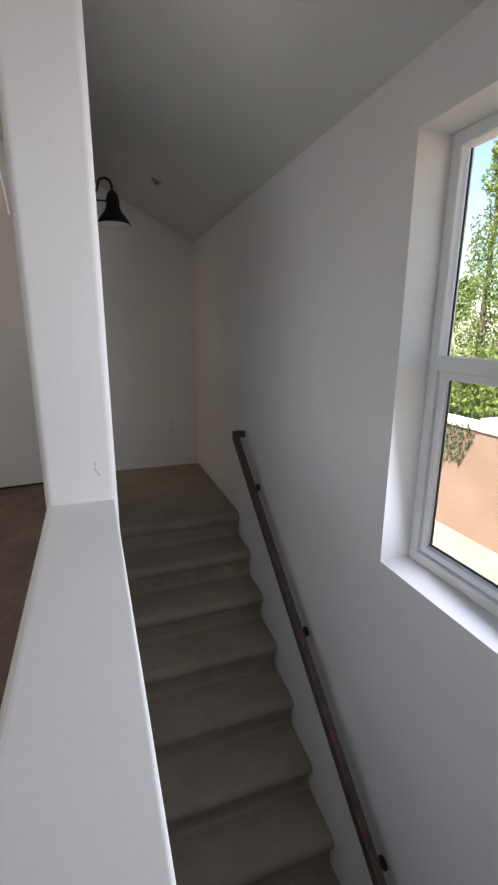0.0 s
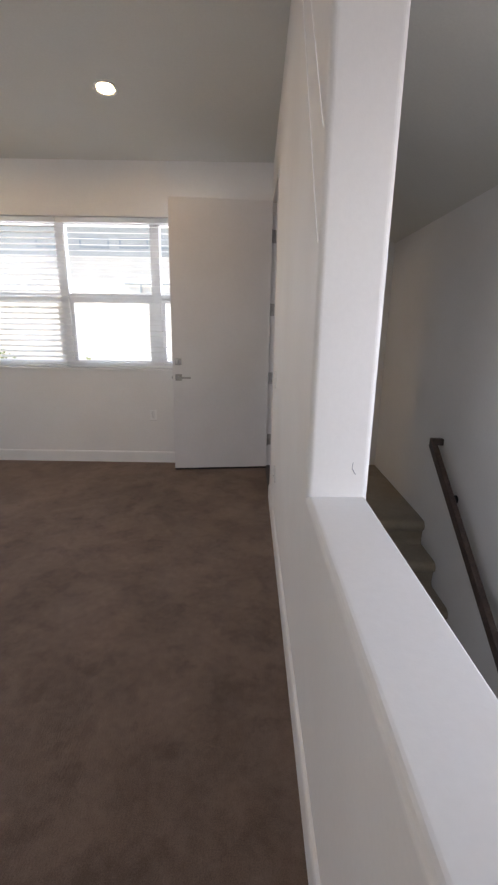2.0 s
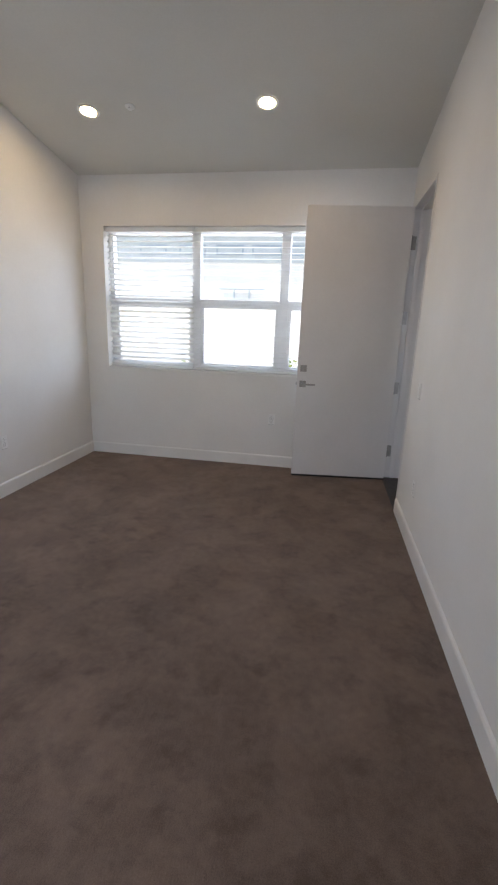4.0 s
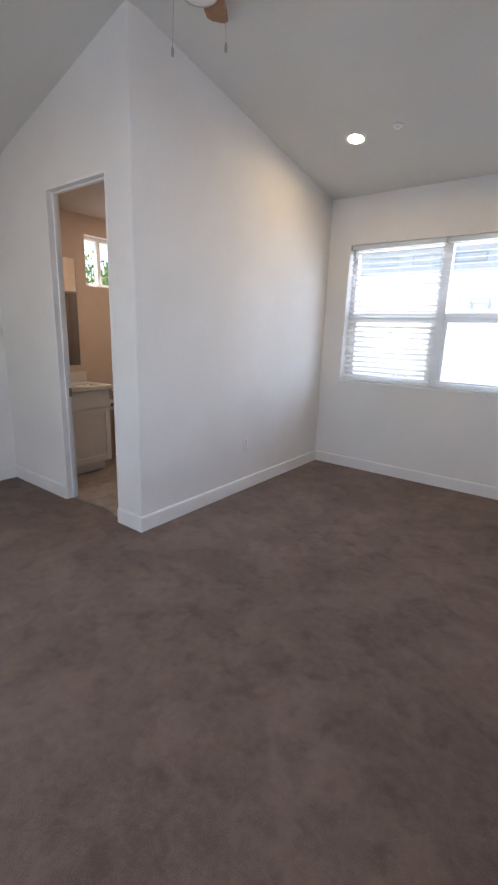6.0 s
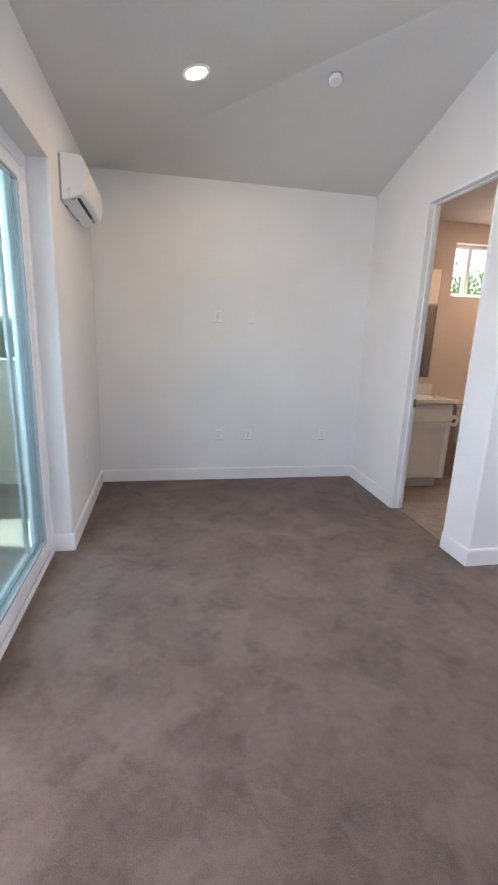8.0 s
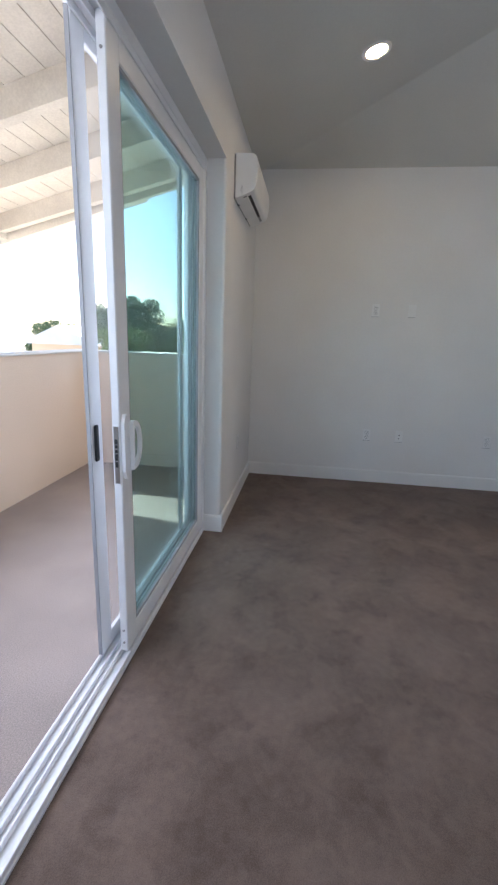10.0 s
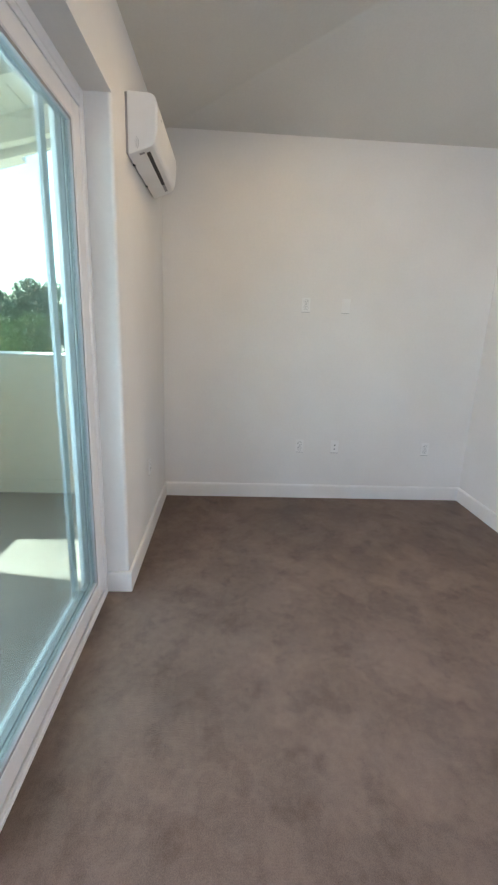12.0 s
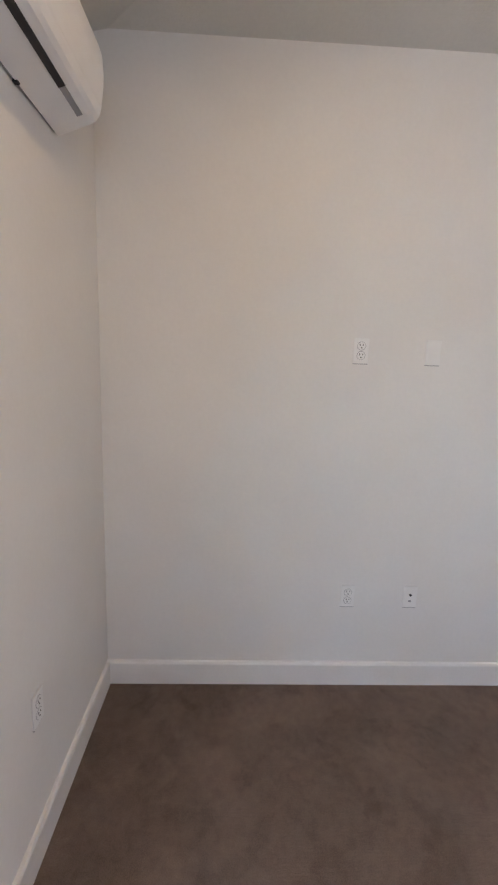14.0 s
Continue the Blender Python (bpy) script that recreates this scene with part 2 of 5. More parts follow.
WHITESTUCCO = material("white_stucco", (0.82, 0.80, 0.77), 0.9, second=(0.75, 0.73, 0.70), scale=1.2, fine=(120, 0.08), bump=0.5, bump_scale=130, spec=0.1)
DECK = material("deck_coating", (0.33, 0.275, 0.25), 0.85, second=(0.385, 0.32, 0.29), scale=2.4, fine=(200, 0.2), bump=0.4, bump_scale=180, spec=0.15)
SOFFIT = material("soffit_board", (0.78, 0.74, 0.69), 0.55, second=(0.70, 0.66, 0.61), scale=5, fine=(60, 0.06), bump=0.15, bump_scale=70)
CONCRETE = material("concrete", (0.42, 0.36, 0.29), 0.9, second=(0.33, 0.28, 0.22), scale=0.8, fine=(60, 0.12), bump=0.3, bump_scale=80, spec=0.1)
GRASS = material("lawn", (0.070, 0.115, 0.030), 0.95, second=(0.12, 0.15, 0.05), scale=1.5, fine=(60, 0.35), bump=0.8, bump_scale=60, spec=0.05)
LEAF = material("leaf_green", (0.088, 0.130, 0.062), 0.6, second=(0.13, 0.175, 0.09), scale=2.2, fine=(30, 0.3), spec=0.25)
LEAF2 = material("leaf_light_green", (0.105, 0.165, 0.035), 0.6, second=(0.19, 0.24, 0.065), scale=2.2, fine=(30, 0.3), spec=0.25)
LEAF3 = material("leaf_dark_green", (0.042, 0.075, 0.036), 0.65, second=(0.075, 0.115, 0.055), scale=2.2, fine=(30, 0.3), spec=0.2)
BARK = material("bark", (0.13, 0.095, 0.065), 0.9, second=(0.20, 0.15, 0.11), scale=12, fine=(60, 0.25), bump=0.8, bump_scale=40)
ROOFING = material("roof_shingle", (0.22, 0.20, 0.18), 0.9, second=(0.15, 0.135, 0.12), scale=3, fine=(40, 0.2), bump=0.6, bump_scale=40)
SIDING = material("grey_siding", (0.52, 0.55, 0.57), 0.7, second=(0.45, 0.48, 0.50), scale=2, fine=(30, 0.1), bump=0.2, bump_scale=30)
BLUEGREY = material("blue_grey_paint", (0.29, 0.34, 0.39), 0.5, second=(0.34, 0.39, 0.44), scale=4)
DARKGLASS = material("far_window_glass", (0.05, 0.065, 0.08), 0.08, 0.0, second=(0.09, 0.11, 0.13), scale=0.8)


# ---------------------------------------------------------------- builders
def empty(name, place, label="", category="", group="", kind=""):
    ob = new(name)
    ob.empty_display_size = 0.05
    ob.location = place
    return tagged(ob, label, category, group, kind)


def part(name, bm, mat, parent=None, label="", category="", group="", kind="", smooth=False):
    me = bpy.data.meshes.new(name)
    bm.normal_update()
    bm.to_mesh(me)
    bm.free()
    me.materials.append(mat)
    if smooth:
        me.shade_smooth()
    ob = new(name, me)
    if parent:
        ob.parent = parent
        ob.matrix_parent_inverse = Matrix.Translation(-parent.location)
    return tagged(ob, label, category, group, kind)


def box(bm, x0, x1, y0, y1, z0, z1, bevel=0.0, segs=2):
    made = bmesh.ops.create_cube(bm, size=1.0, matrix=Matrix.LocRotScale(((x0 + x1) / 2, (y0 + y1) / 2, (z0 + z1) / 2), None, (abs(x1 - x0), abs(y1 - y0), abs(z1 - z0))))
    if bevel:
        edges = list({e for v in made["verts"] for e in v.link_edges})
        bmesh.ops.bevel(bm, geom=edges, offset=bevel, segments=segs, profile=0.5, affect="EDGES")
    return bm


def block(*args, **kw):
    return box(bmesh.new(), *args, **kw)


def rod(bm, a, b, r, r2=None, seg=16):
    a, b = Vector(a), Vector(b)
    m = Matrix.Translation((a + b) / 2) @ (b - a).to_track_quat("Z", "Y").to_matrix().to_4x4()
    bmesh.ops.create_cone(bm, cap_ends=True, segments=seg, radius1=r, radius2=r if r2 is None else r2, depth=(b - a).length, matrix=m)
    return bm


def lathe(bm, rings, m=Matrix(), seg=28, closed=True):
    """Rings of (radius, height) turned round the z axis of m."""
    rows = []
    for r, h in rings:
        rows.append([bm.verts.new(m @ Vector((r * math.cos(a), r * math.sin(a), h))) for a in (2 * math.pi * k / seg for k in range(seg))])
    for lo, hi in zip(rows, rows[1:]):
        for k in range(seg):
            bm.faces.new((lo[k], lo[(k + 1) % seg], hi[(k + 1) % seg], hi[k]))
    if closed:
        bm.faces.new(rows[0][::-1])
        bm.faces.new(rows[-1])
    return bm


def prism(bm, outline, axis, a, b, bevel=0.0):
    """A flat outline pushed along an axis from a to b; outline gives the other two coordinates in order."""
    def at(p, v):
        return {"x": (v, p[0], p[1]), "y": (p[0], v, p[1]), "z": (p[0], p[1], v)}[axis]
    lo = [bm.verts.new(at(p, a)) for p in outline]
    hi = [bm.verts.new(at(p, b)) for p in outline]
    n = len(outline)
    faces = [bm.faces.new(lo), bm.faces.new(hi[::-1])]
    faces += [bm.faces.new((lo[k], hi[k], hi[(k + 1) % n], lo[(k + 1) % n])) for k in range(n)]
    bmesh.ops.recalc_face_normals(bm, faces=faces)
    if bevel:
        bmesh.ops.bevel(bm, geom=list({e for f in faces for e in f.edges}), offset=bevel, segments=2, profile=0.5, affect="EDGES")
    return bm


def tube(bm, points, r, seg=10):
    """A round tube along a line of points."""
    pts = [Vector(p) for p in points]
    rows = []
    for k, p in enumerate(pts):
        way = (pts[min(k + 1, len(pts) - 1)] - pts[max(k - 1, 0)]).normalized()
        q = way.to_track_quat("Z", "Y").to_matrix()
        rows.append([bm.verts.new(p + q @ Vector((r * math.cos(a), r * math.sin(a), 0))) for a in (2 * math.pi * j / seg for j in range(seg))])
    for lo, hi in zip(rows, rows[1:]):
        for j in range(seg):
            bm.faces.new((lo[j], lo[(j + 1) % seg], hi[(j + 1) % seg], hi[j]))
    bm.faces.new(rows[0][::-1])
    bm.faces.new(rows[-1])
    return bm


def under_ceiling(bm, lift=0.06, slopes=SLOPES[:3]):
    """Cut a wall off a little above the ceiling's slopes."""
    for a, b, c in slopes:
        no = Vector((-b, -c, 1)).normalized()
        bmesh.ops.bisect_plane(bm, geom=bm.verts[:] + bm.edges[:] + bm.faces[:], plane_co=(0, 0, a + lift), plane_no=no, clear_outer=True)
        bmesh.ops.holes_fill(bm, edges=[e for e in bm.edges if e.is_boundary], sides=0)
    return bm


def wall_x(x0, x1, y0, y1, z0, z1, holes=()):
    """A wall across x0..x1 that runs along y, with holes (y0, y1, z0, z1) through it."""
    bm, at = bmesh.new(), y0
    for a, b, lo, hi in sorted(holes):
        if a > at:
            box(bm, x0, x1, at, a, z0, z1)
        if lo > z0:
            box(bm, x0, x1, a, b, z0, lo)
        box(bm, x0, x1, a, b, hi, z1)
        at = b
    if y1 > at:
        box(bm, x0, x1, at, y1, z0, z1)
    return bm


def rounded(bm, offset, pick):
    """Round the edges that pick() names, such as bullnose corners of plaster."""
    bm.normal_update()
    edges = [e for e in bm.edges if pick(*(v.co for v in e.verts))]
    bmesh.ops.bevel(bm, geom=edges, offset=offset, segments=5, profile=0.5, affect="EDGES")
    return bm


def upright_at(x, y):
    return lambda a, b: all(abs(p.x - x) < 1e-4 and abs(p.y - y) < 1e-4 for p in (a, b)) and abs(a.z - b.z) > 0.1


def wall_y(y0, y1, x0, x1, z0, z1, holes=()):
    bm, at = bmesh.new(), x0
    for a, b, lo, hi in sorted(holes):
        if a > at:
            box(bm, at, a, y0, y1, z0, z1)
        if lo > z0:
            box(bm, a, b, y0, y1, z0, lo)
        box(bm, a, b, y0, y1, hi, z1)
        at = b
    if x1 > at:
        box(bm, at, x1, y0, y1, z0, z1)
    return bm


# ---------------------------------------------------------------- setting
T = 0.2
part("wall_north", under_ceiling(wall_y(Y_NORTH, Y_NORTH + T, X_WEST - T, X_EAST + T, LOWER, 3.6, [NW])), WALL, None, "white painted north wall with a wide window", "wall", kind="structure")
part("wall_west", under_ceiling(wall_x(X_WEST - T, X_WEST, Y_SOUTH - T, Y_NORTH, LOWER, 3.6, [BW])), WALL, None, "white painted west wall with outlets", "wall", kind="structure")
bm = under_ceiling(wall_y(Y_SOUTH - T, Y_SOUTH, X_WEST, X_EAST + T, LOWER, 3.6, [(SL[0], SL[1], -0.2, SL[3])]))
bmesh.ops.bisect_plane(bm, geom=bm.verts[:] + bm.edges[:] + bm.faces[:], plane_co=(0, 0, SL[3]), plane_no=(0, 0, 1))
nose = [e for e in bm.edges if sum(v.co.z for v in e.verts) < 2 * SL[3] and all(abs(v.co.x - SL[0]) < 1e-4 and abs(v.co.y - Y_SOUTH) < 1e-4 for v in e.verts)]
bmesh.ops.bevel(bm, geom=nose, offset=0.018, segments=5, profile=0.5, affect="EDGES")
part("wall_south", bm, WALL, None, "white painted south wall with a sliding door opening", "wall", kind="structure")
part("wall_east", under_ceiling(wall_x(X_EAST, X_EAST + T, Y_SOUTH, Y_NORTH, LOWER, 3.6, [SW]), slopes=SLOPES[1:]), WALL, None, "white painted stairwell wall with a deep-set window", "wall", kind="structure")
bm = under_ceiling(wall_x(X_DOORWALL, X_STAIR, Y_PILLAR, Y_NORTH, -0.3, 3.6, [DW]))
for x in (X_DOORWALL, X_STAIR):
    rounded(bm, 0.02, upright_at(x, Y_PILLAR))
part("wall_entry", bm, WALL, None, "white painted wall between room and stairwell with an entry doorway", "wall", kind="structure")
part("half_wall", wall_x(X_DOORWALL, X_STAIR - 0.012, Y_HALF, Y_PILLAR + 0.02, LOWER, CAP - 0.03), WALL, None, "white painted low wall beside the stairwell", "half wall", kind="structure")
bm = rounded(block(X_DOORWALL, X_STAIR - 0.008, Y_HALF, Y_PILLAR + 0.02, CAP - 0.03, CAP), 0.02, lambda a, b: abs(a.z - CAP) < 1e-4 and abs(b.z - CAP) < 1e-4 and abs(a.x - b.x) < 1e-4 and a.x < -0.1)
rounded(bm, 0.007, lambda a, b: abs(a.z - CAP) < 1e-4 and abs(b.z - CAP) < 1e-4 and abs(a.x - b.x) < 1e-4 and a.x > -0.05)
part("half_wall_cap", bm, WALL, None, "smooth white cap on the low wall", "wall cap", kind="structure")
part("wall_under_landing", block(X_DOORWALL, X_STAIR, Y_PILLAR, Y_NORTH, LOWER, -0.3), WALL, None, "white wall under the landing", "wall", kind="structure")
part("wall_bath_east", rounded(under_ceiling(wall_x(X_BATH - 0.12, X_BATH, Y_BATH, Y_NORTH, 0, 3.6)), 0.012, upright_at(X_BATH, Y_BATH)), WALL, None, "white painted partition wall", "wall", kind="structure")
part("wall_bath_south", under_ceiling(wall_y(Y_BATH, Y_BATH + 0.09, X_WEST, X_BATH - 0.12, 0, 3.6, [BD])), WALL, None, "white painted partition wall with a bathroom doorway", "wall", kind="structure")

part("header_wall", under_ceiling(wall_x(X_DOORWALL, X_STAIR, Y_SOUTH, Y_PILLAR, 2.55, 3.6)), WALL, None, "white painted wall above the stairwell opening", "wall", kind="structure")


# ceilings: the undersides of the roof's slopes, as sheets with thickness
def sloped_ceiling(name, x0, x1, slopes, label):
    bm = block(x0, x1, Y_SOUTH - T, Y_NORTH + T, 0, 5)
    for a, b, c in slopes:
        bmesh.ops.bisect_plane(bm, geom=bm.verts[:] + bm.edges[:] + bm.faces[:], plane_co=(0, 0, a), plane_no=Vector((-b, -c, 1)).normalized(), clear_outer=True)
        bmesh.ops.holes_fill(bm, edges=[e for e in bm.edges if e.is_boundary], sides=0)
    bm.normal_update()
    bmesh.ops.delete(bm, geom=[f for f in bm.faces if f.normal.z < 0.3], context="FACES")
    made = bmesh.ops.extrude_face_region(bm, geom=bm.faces[:])
    bmesh.ops.translate(bm, verts=[g for g in made["geom"] if isinstance(g, bmesh.types.BMVert)], vec=(0, 0, 0.14))
    bmesh.ops.recalc_face_normals(bm, faces=bm.faces)
    part(name, bm, CEIL, None, label, "ceiling", kind="structure")


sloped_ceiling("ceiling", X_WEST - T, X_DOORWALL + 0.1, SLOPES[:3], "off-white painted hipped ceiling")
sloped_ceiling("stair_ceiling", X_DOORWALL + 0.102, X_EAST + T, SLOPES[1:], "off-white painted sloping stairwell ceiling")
part("bath_ceiling", block(X_WEST, X_BATH - 0.12, Y_BATH + 0.09, Y_NORTH, 2.52, 2.60), BATHWALL, None, "flat bathroom ceiling", "ceiling", kind="structure")

# floors
part("floor", block(X_WEST, X_DOORWALL, Y_SOUTH, Y_BATH + 0.06, -0.25, 0.0), CARPET, None, "brown-grey wall-to-wall carpet with worn patches", "carpet", kind="structure")
part("floor_edge", block(X_DOORWALL, X_STAIR, Y_SOUTH, Y_HALF, -0.25, 0.0), CARPET, None, "carpeted floor beside the low wall", "carpet", kind="structure")
part("wall_under_edge", block(X_DOORWALL, X_STAIR, Y_SOUTH, Y_HALF, LOWER, -0.25), WALL, None, "white wall under the floor edge", "wall", kind="structure")
part("floor_recess", block(SL[0], SL[1], Y_SOUTH - 0.112, Y_SOUTH, -0.2, 0.0), CARPET, None, "carpet running up to the sliding door track", "carpet", kind="structure")
part("floor_north", block(X_BATH - 0.06, X_DOORWALL, Y_BATH + 0.06, Y_NORTH, -0.25, 0.0), CARPET, None, "brown-grey wall-to-wall carpet", "carpet", kind="structure")
part("bath_floor", block(X_WEST, X_BATH - 0.06, Y_BATH + 0.06, Y_NORTH, -0.25, -0.008), SLOT, None, "underlay of the bathroom floor", "floor", kind="structure")
part("lower_floor", block(X_STAIR, X_EAST, Y_SOUTH, Y_NORTH, LOWER - 0.1, LOWER), STAIRCARPET, None, "carpeted floor at the foot of the stairs", "floor", kind="structure")
part("door_threshold", prism(bmesh.new(), [(X_DOORWALL - 0.012, 0.001), (X_DOORWALL + 0.02, 0.016), (X_STAIR - 0.02, 0.016), (X_STAIR + 0.012, 0.001), (X_STAIR + 0.012, -0.02), (X_DOORWALL - 0.012, -0.02)], "y", DW[0], DW[1]), THRESHOLD, None, "dark bronze entry door threshold", "threshold", kind="structure")


def baseboard(x0, y0, x1, y1, nx, ny, h=0.115, t=0.015):
    """A board along a wall from one end to the other; (nx, ny) points into the room."""
    if abs(nx) > 0:
        out = [(0, 0), (nx * t, 0), (nx * t, h - 0.012), (nx * (t - 0.005), h - 0.002), (nx * 0.004, h), (0, h)]
        bm = prism(bmesh.new(), [(x0 + p, z) for p, z in out], "y", y0, y1)
    else:
        out = [(0, 0), (ny * t, 0), (ny * t, h - 0.012), (ny * (t - 0.005), h - 0.002), (ny * 0.004, h), (0, h)]
        bm = prism(bmesh.new(), [(y0 + p, z) for p, z in out], "x", x0, x1)
    return part("baseboard", bm, TRIM, None, "white painted baseboard", "baseboard", kind="structure")


baseboard(X_BATH + 0.015, Y_NORTH, X_DOORWALL - 0.015, Y_NORTH, 0, -1)
baseboard(X_BATH, Y_BATH - 0.015, X_BATH, Y_NORTH, 1, 0)
baseboard(BD[1] + 0.0, Y_BATH, X_BATH, Y_BATH, 0, -1)
baseboard(X_WEST + 0.015, Y_BATH, BD[0] + 0.0, Y_BATH, 0, -1)
baseboard(X_WEST, Y_SOUTH, X_WEST, Y_BATH, 1, 0)
baseboard(X_WEST + 0.015, Y_SOUTH, SL[0], Y_SOUTH, 0, 1)
baseboard(SL[1], Y_SOUTH, X_DOORWALL - 0.015, Y_SOUTH, 0, 1)
baseboard(X_DOORWALL, Y_HALF, X_DOORWALL, DW[0], -1, 0)
baseboard(SL[0], Y_SOUTH - 0.115, SL[0], Y_SOUTH + 0.015, 1, 0)
baseboard(X_BATH - 0.245 + 0.0, Y_BATH - 0.015, X_BATH - 0.245, Y_BATH + 0.05, -1, 0)

# stairs: a landing and fourteen carpeted steps down towards the south
stair = empty("staircase", (0.47, 3.1, 0), "brown-grey carpeted stairs going down", "stairs", kind="structure")
RISE, RUN, NOSE = 0.195, 0.2565, 3.128


def step_mesh(y_nose, y_back, z):
    """One carpeted step: the pile rolls over the nosing and runs down a riser that leans back into the tread below."""
    r = 0.042
    pts = [(y_back, z + 0.004), (y_nose + 0.14, z + 0.002)]
    pts += [(y_nose + r - r * math.sin(radians(a)), z - r + r * math.cos(radians(a))) for a in range(0, 121, 15)]
    pts += [(y_nose + 0.030, z - 0.085), (y_nose + 0.036, z - RISE + 0.035), (y_nose + 0.028, z - RISE + 0.014), (y_nose + 0.012, z - RISE - 0.004), (y_nose + 0.05, z - RISE - 0.03), (y_back, z - RISE - 0.03)]
    return prism(bmesh.new(), pts, "x", X_STAIR + 0.001, X_EAST - 0.001)


part("landing", step_mesh(NOSE, Y_NORTH, 0.0), STAIRCARPET, stair)
for k in range(1, 15):
    part("step", step_mesh(NOSE - RUN * k, NOSE - RUN * (k - 1) + 0.03, -RISE * k), STAIRCARPET, stair)


# ---------------------------------------------------------------- openings
def reveal_frame(name, axis, plane, depth, u0, u1, z0, z1, w, parent, mat=None):
    """Four bars round an opening. axis: the wall's normal; plane: their near face; depth: along the axis (signed)."""
    bm = bmesh.new()
    a, b = sorted((plane, plane + depth))
    for p0, p1, q0, q1 in ((u0, u1, z0, z0 + w), (u0, u1, z1 - w, z1), (u0, u0 + w, z0 + w, z1 - w), (u1 - w, u1, z0 + w, z1 - w)):
        if axis == "y":
            box(bm, p0, p1, a, b, q0, q1, bevel=0.003, segs=1)
        else:
            box(bm, a, b, p0, p1, q0, q1, bevel=0.003, segs=1)
    return part(name, bm, mat or VINYL, parent)


def pane(name, axis, plane, u0, u1, z0, z1, parent, mat=GLASS):
    bm = block(u0, u1, plane - 0.003, plane + 0.003, z0, z1) if axis == "y" else block(plane - 0.003, plane + 0.003, u0, u1, z0, z1)
    ob = part(name, bm, mat, parent)
    ob.visible_shadow = False
    return ob


# north window: three bays, each with a meeting rail
window_1 = empty("window_1", (-1.78, Y_NORTH + 0.1, NW[2]), "white vinyl window in three bays", "window", kind="structure")
reveal_frame("window_frame", "y", Y_NORTH + 0.11, 0.08, NW[0], NW[1], NW[2], NW[3], 0.05, window_1)
bays = (NW[0] + 0.05, -2.20, -1.305, NW[1] - 0.05)
for k in (1, 2):
    part("mullion", block(bays[k] - 0.045, bays[k] + 0.045, Y_NORTH + 0.105, Y_NORTH + 0.185, NW[2] + 0.05, NW[3] - 0.05, bevel=0.004), VINYL, window_1)
for k in range(3):
    a = bays[k] + (0.045 if k else 0.0)
    b = bays[k + 1] - (0.045 if k < 2 else 0.0)
    part("meeting_rail", block(a, b, Y_NORTH + 0.115, Y_NORTH + 0.165, 1.625, 1.675, bevel=0.004), VINYL, window_1)
    reveal_frame("lower_sash", "y", Y_NORTH + 0.118, 0.035, a, b, NW[2] + 0.05, 1.625, 0.035, window_1)
    pane("pane", "y", Y_NORTH + 0.14, a + 0.03, b - 0.03, NW[2] + 0.08, 1.60, window_1)
    pane("pane", "y", Y_NORTH + 0.155, a, b, 1.675, NW[3] - 0.05, window_1)
part("window_sill", block(NW[0] - 0.006, NW[1] + 0.006, Y_NORTH - 0.012, Y_NORTH + 0.105, NW[2] - 0.004, NW[2] + 0.016, bevel=0.004), TRIM, window_1)


def window_blind(x0, x1, tilt, label):
    y, top, bottom = Y_NORTH + 0.055, NW[3] - 0.004, NW[2] + 0.024
    blind = empty("window_blind", ((x0 + x1) / 2, y, bottom), label, "window blind", "blinds in the north window")
    part("headrail", block(x0, x1, y - 0.028, y + 0.028, top - 0.042, top, bevel=0.004), BLIND, blind)
    part("bottom_rail", block(x0 + 0.004, x1 - 0.004, y - 0.025, y + 0.025, bottom, bottom + 0.018, bevel=0.005), BLIND, blind)
    lo, hi, n = bottom + 0.045, top - 0.075, 25
    me = None
    for k in range(n):
        z = lo + (hi - lo) * k / (n - 1)
        if me is None:
            bm = bmesh.new()
            outline = [(-0.024, 0.0), (-0.012, 0.0016), (0.0, 0.0021), (0.012, 0.0016), (0.024, 0.0), (0.012, 0.0004), (0.0, 0.0009), (-0.012, 0.0004)]
            prism(bm, outline, "x", -(x1 - x0) / 2 + 0.006, (x1 - x0) / 2 - 0.006)
            bm.normal_update()
            me = bpy.data.meshes.new("slat")
            bm.to_mesh(me)
            bm.free()
            me.materials.append(BLIND)
        s = new("slat", me)
        s.parent = blind
        s.matrix_parent_inverse = Matrix.Translation(-blind.location)
        s.matrix_basis = pose((x0 + x1) / 2, y, z, tilt + random.uniform(-1.0, 1.0), 0, 0)
    m = max(2, round((x1 - x0) / 0.55))
    for k in range(m):
        x = x0 + 0.12 + (x1 - x0 - 0.24) * k / (m - 1)
        bm = bmesh.new()
        rod(bm, (x, y - 0.026, bottom), (x, y - 0.026, top), 0.0009, seg=6)
        rod(bm, (x, y + 0.026, bottom), (x, y + 0.026, top), 0.0009, seg=6)
        part("ladder_cord", bm, BLIND, blind)
    part("tilt_wand", rod(bmesh.new(), (x0 + 0.06, y - 0.034, top - 0.05), (x0 + 0.055, y - 0.036, top - 0.62), 0.004, seg=8), PLASTIC, blind)
    return blind


window_blind(NW[0] + 0.008, -2.205, 27, "white slatted blind lowered, with tilted slats")
window_blind(-2.197, NW[1] - 0.008, 3, "wide white slatted blind lowered, with open slats")

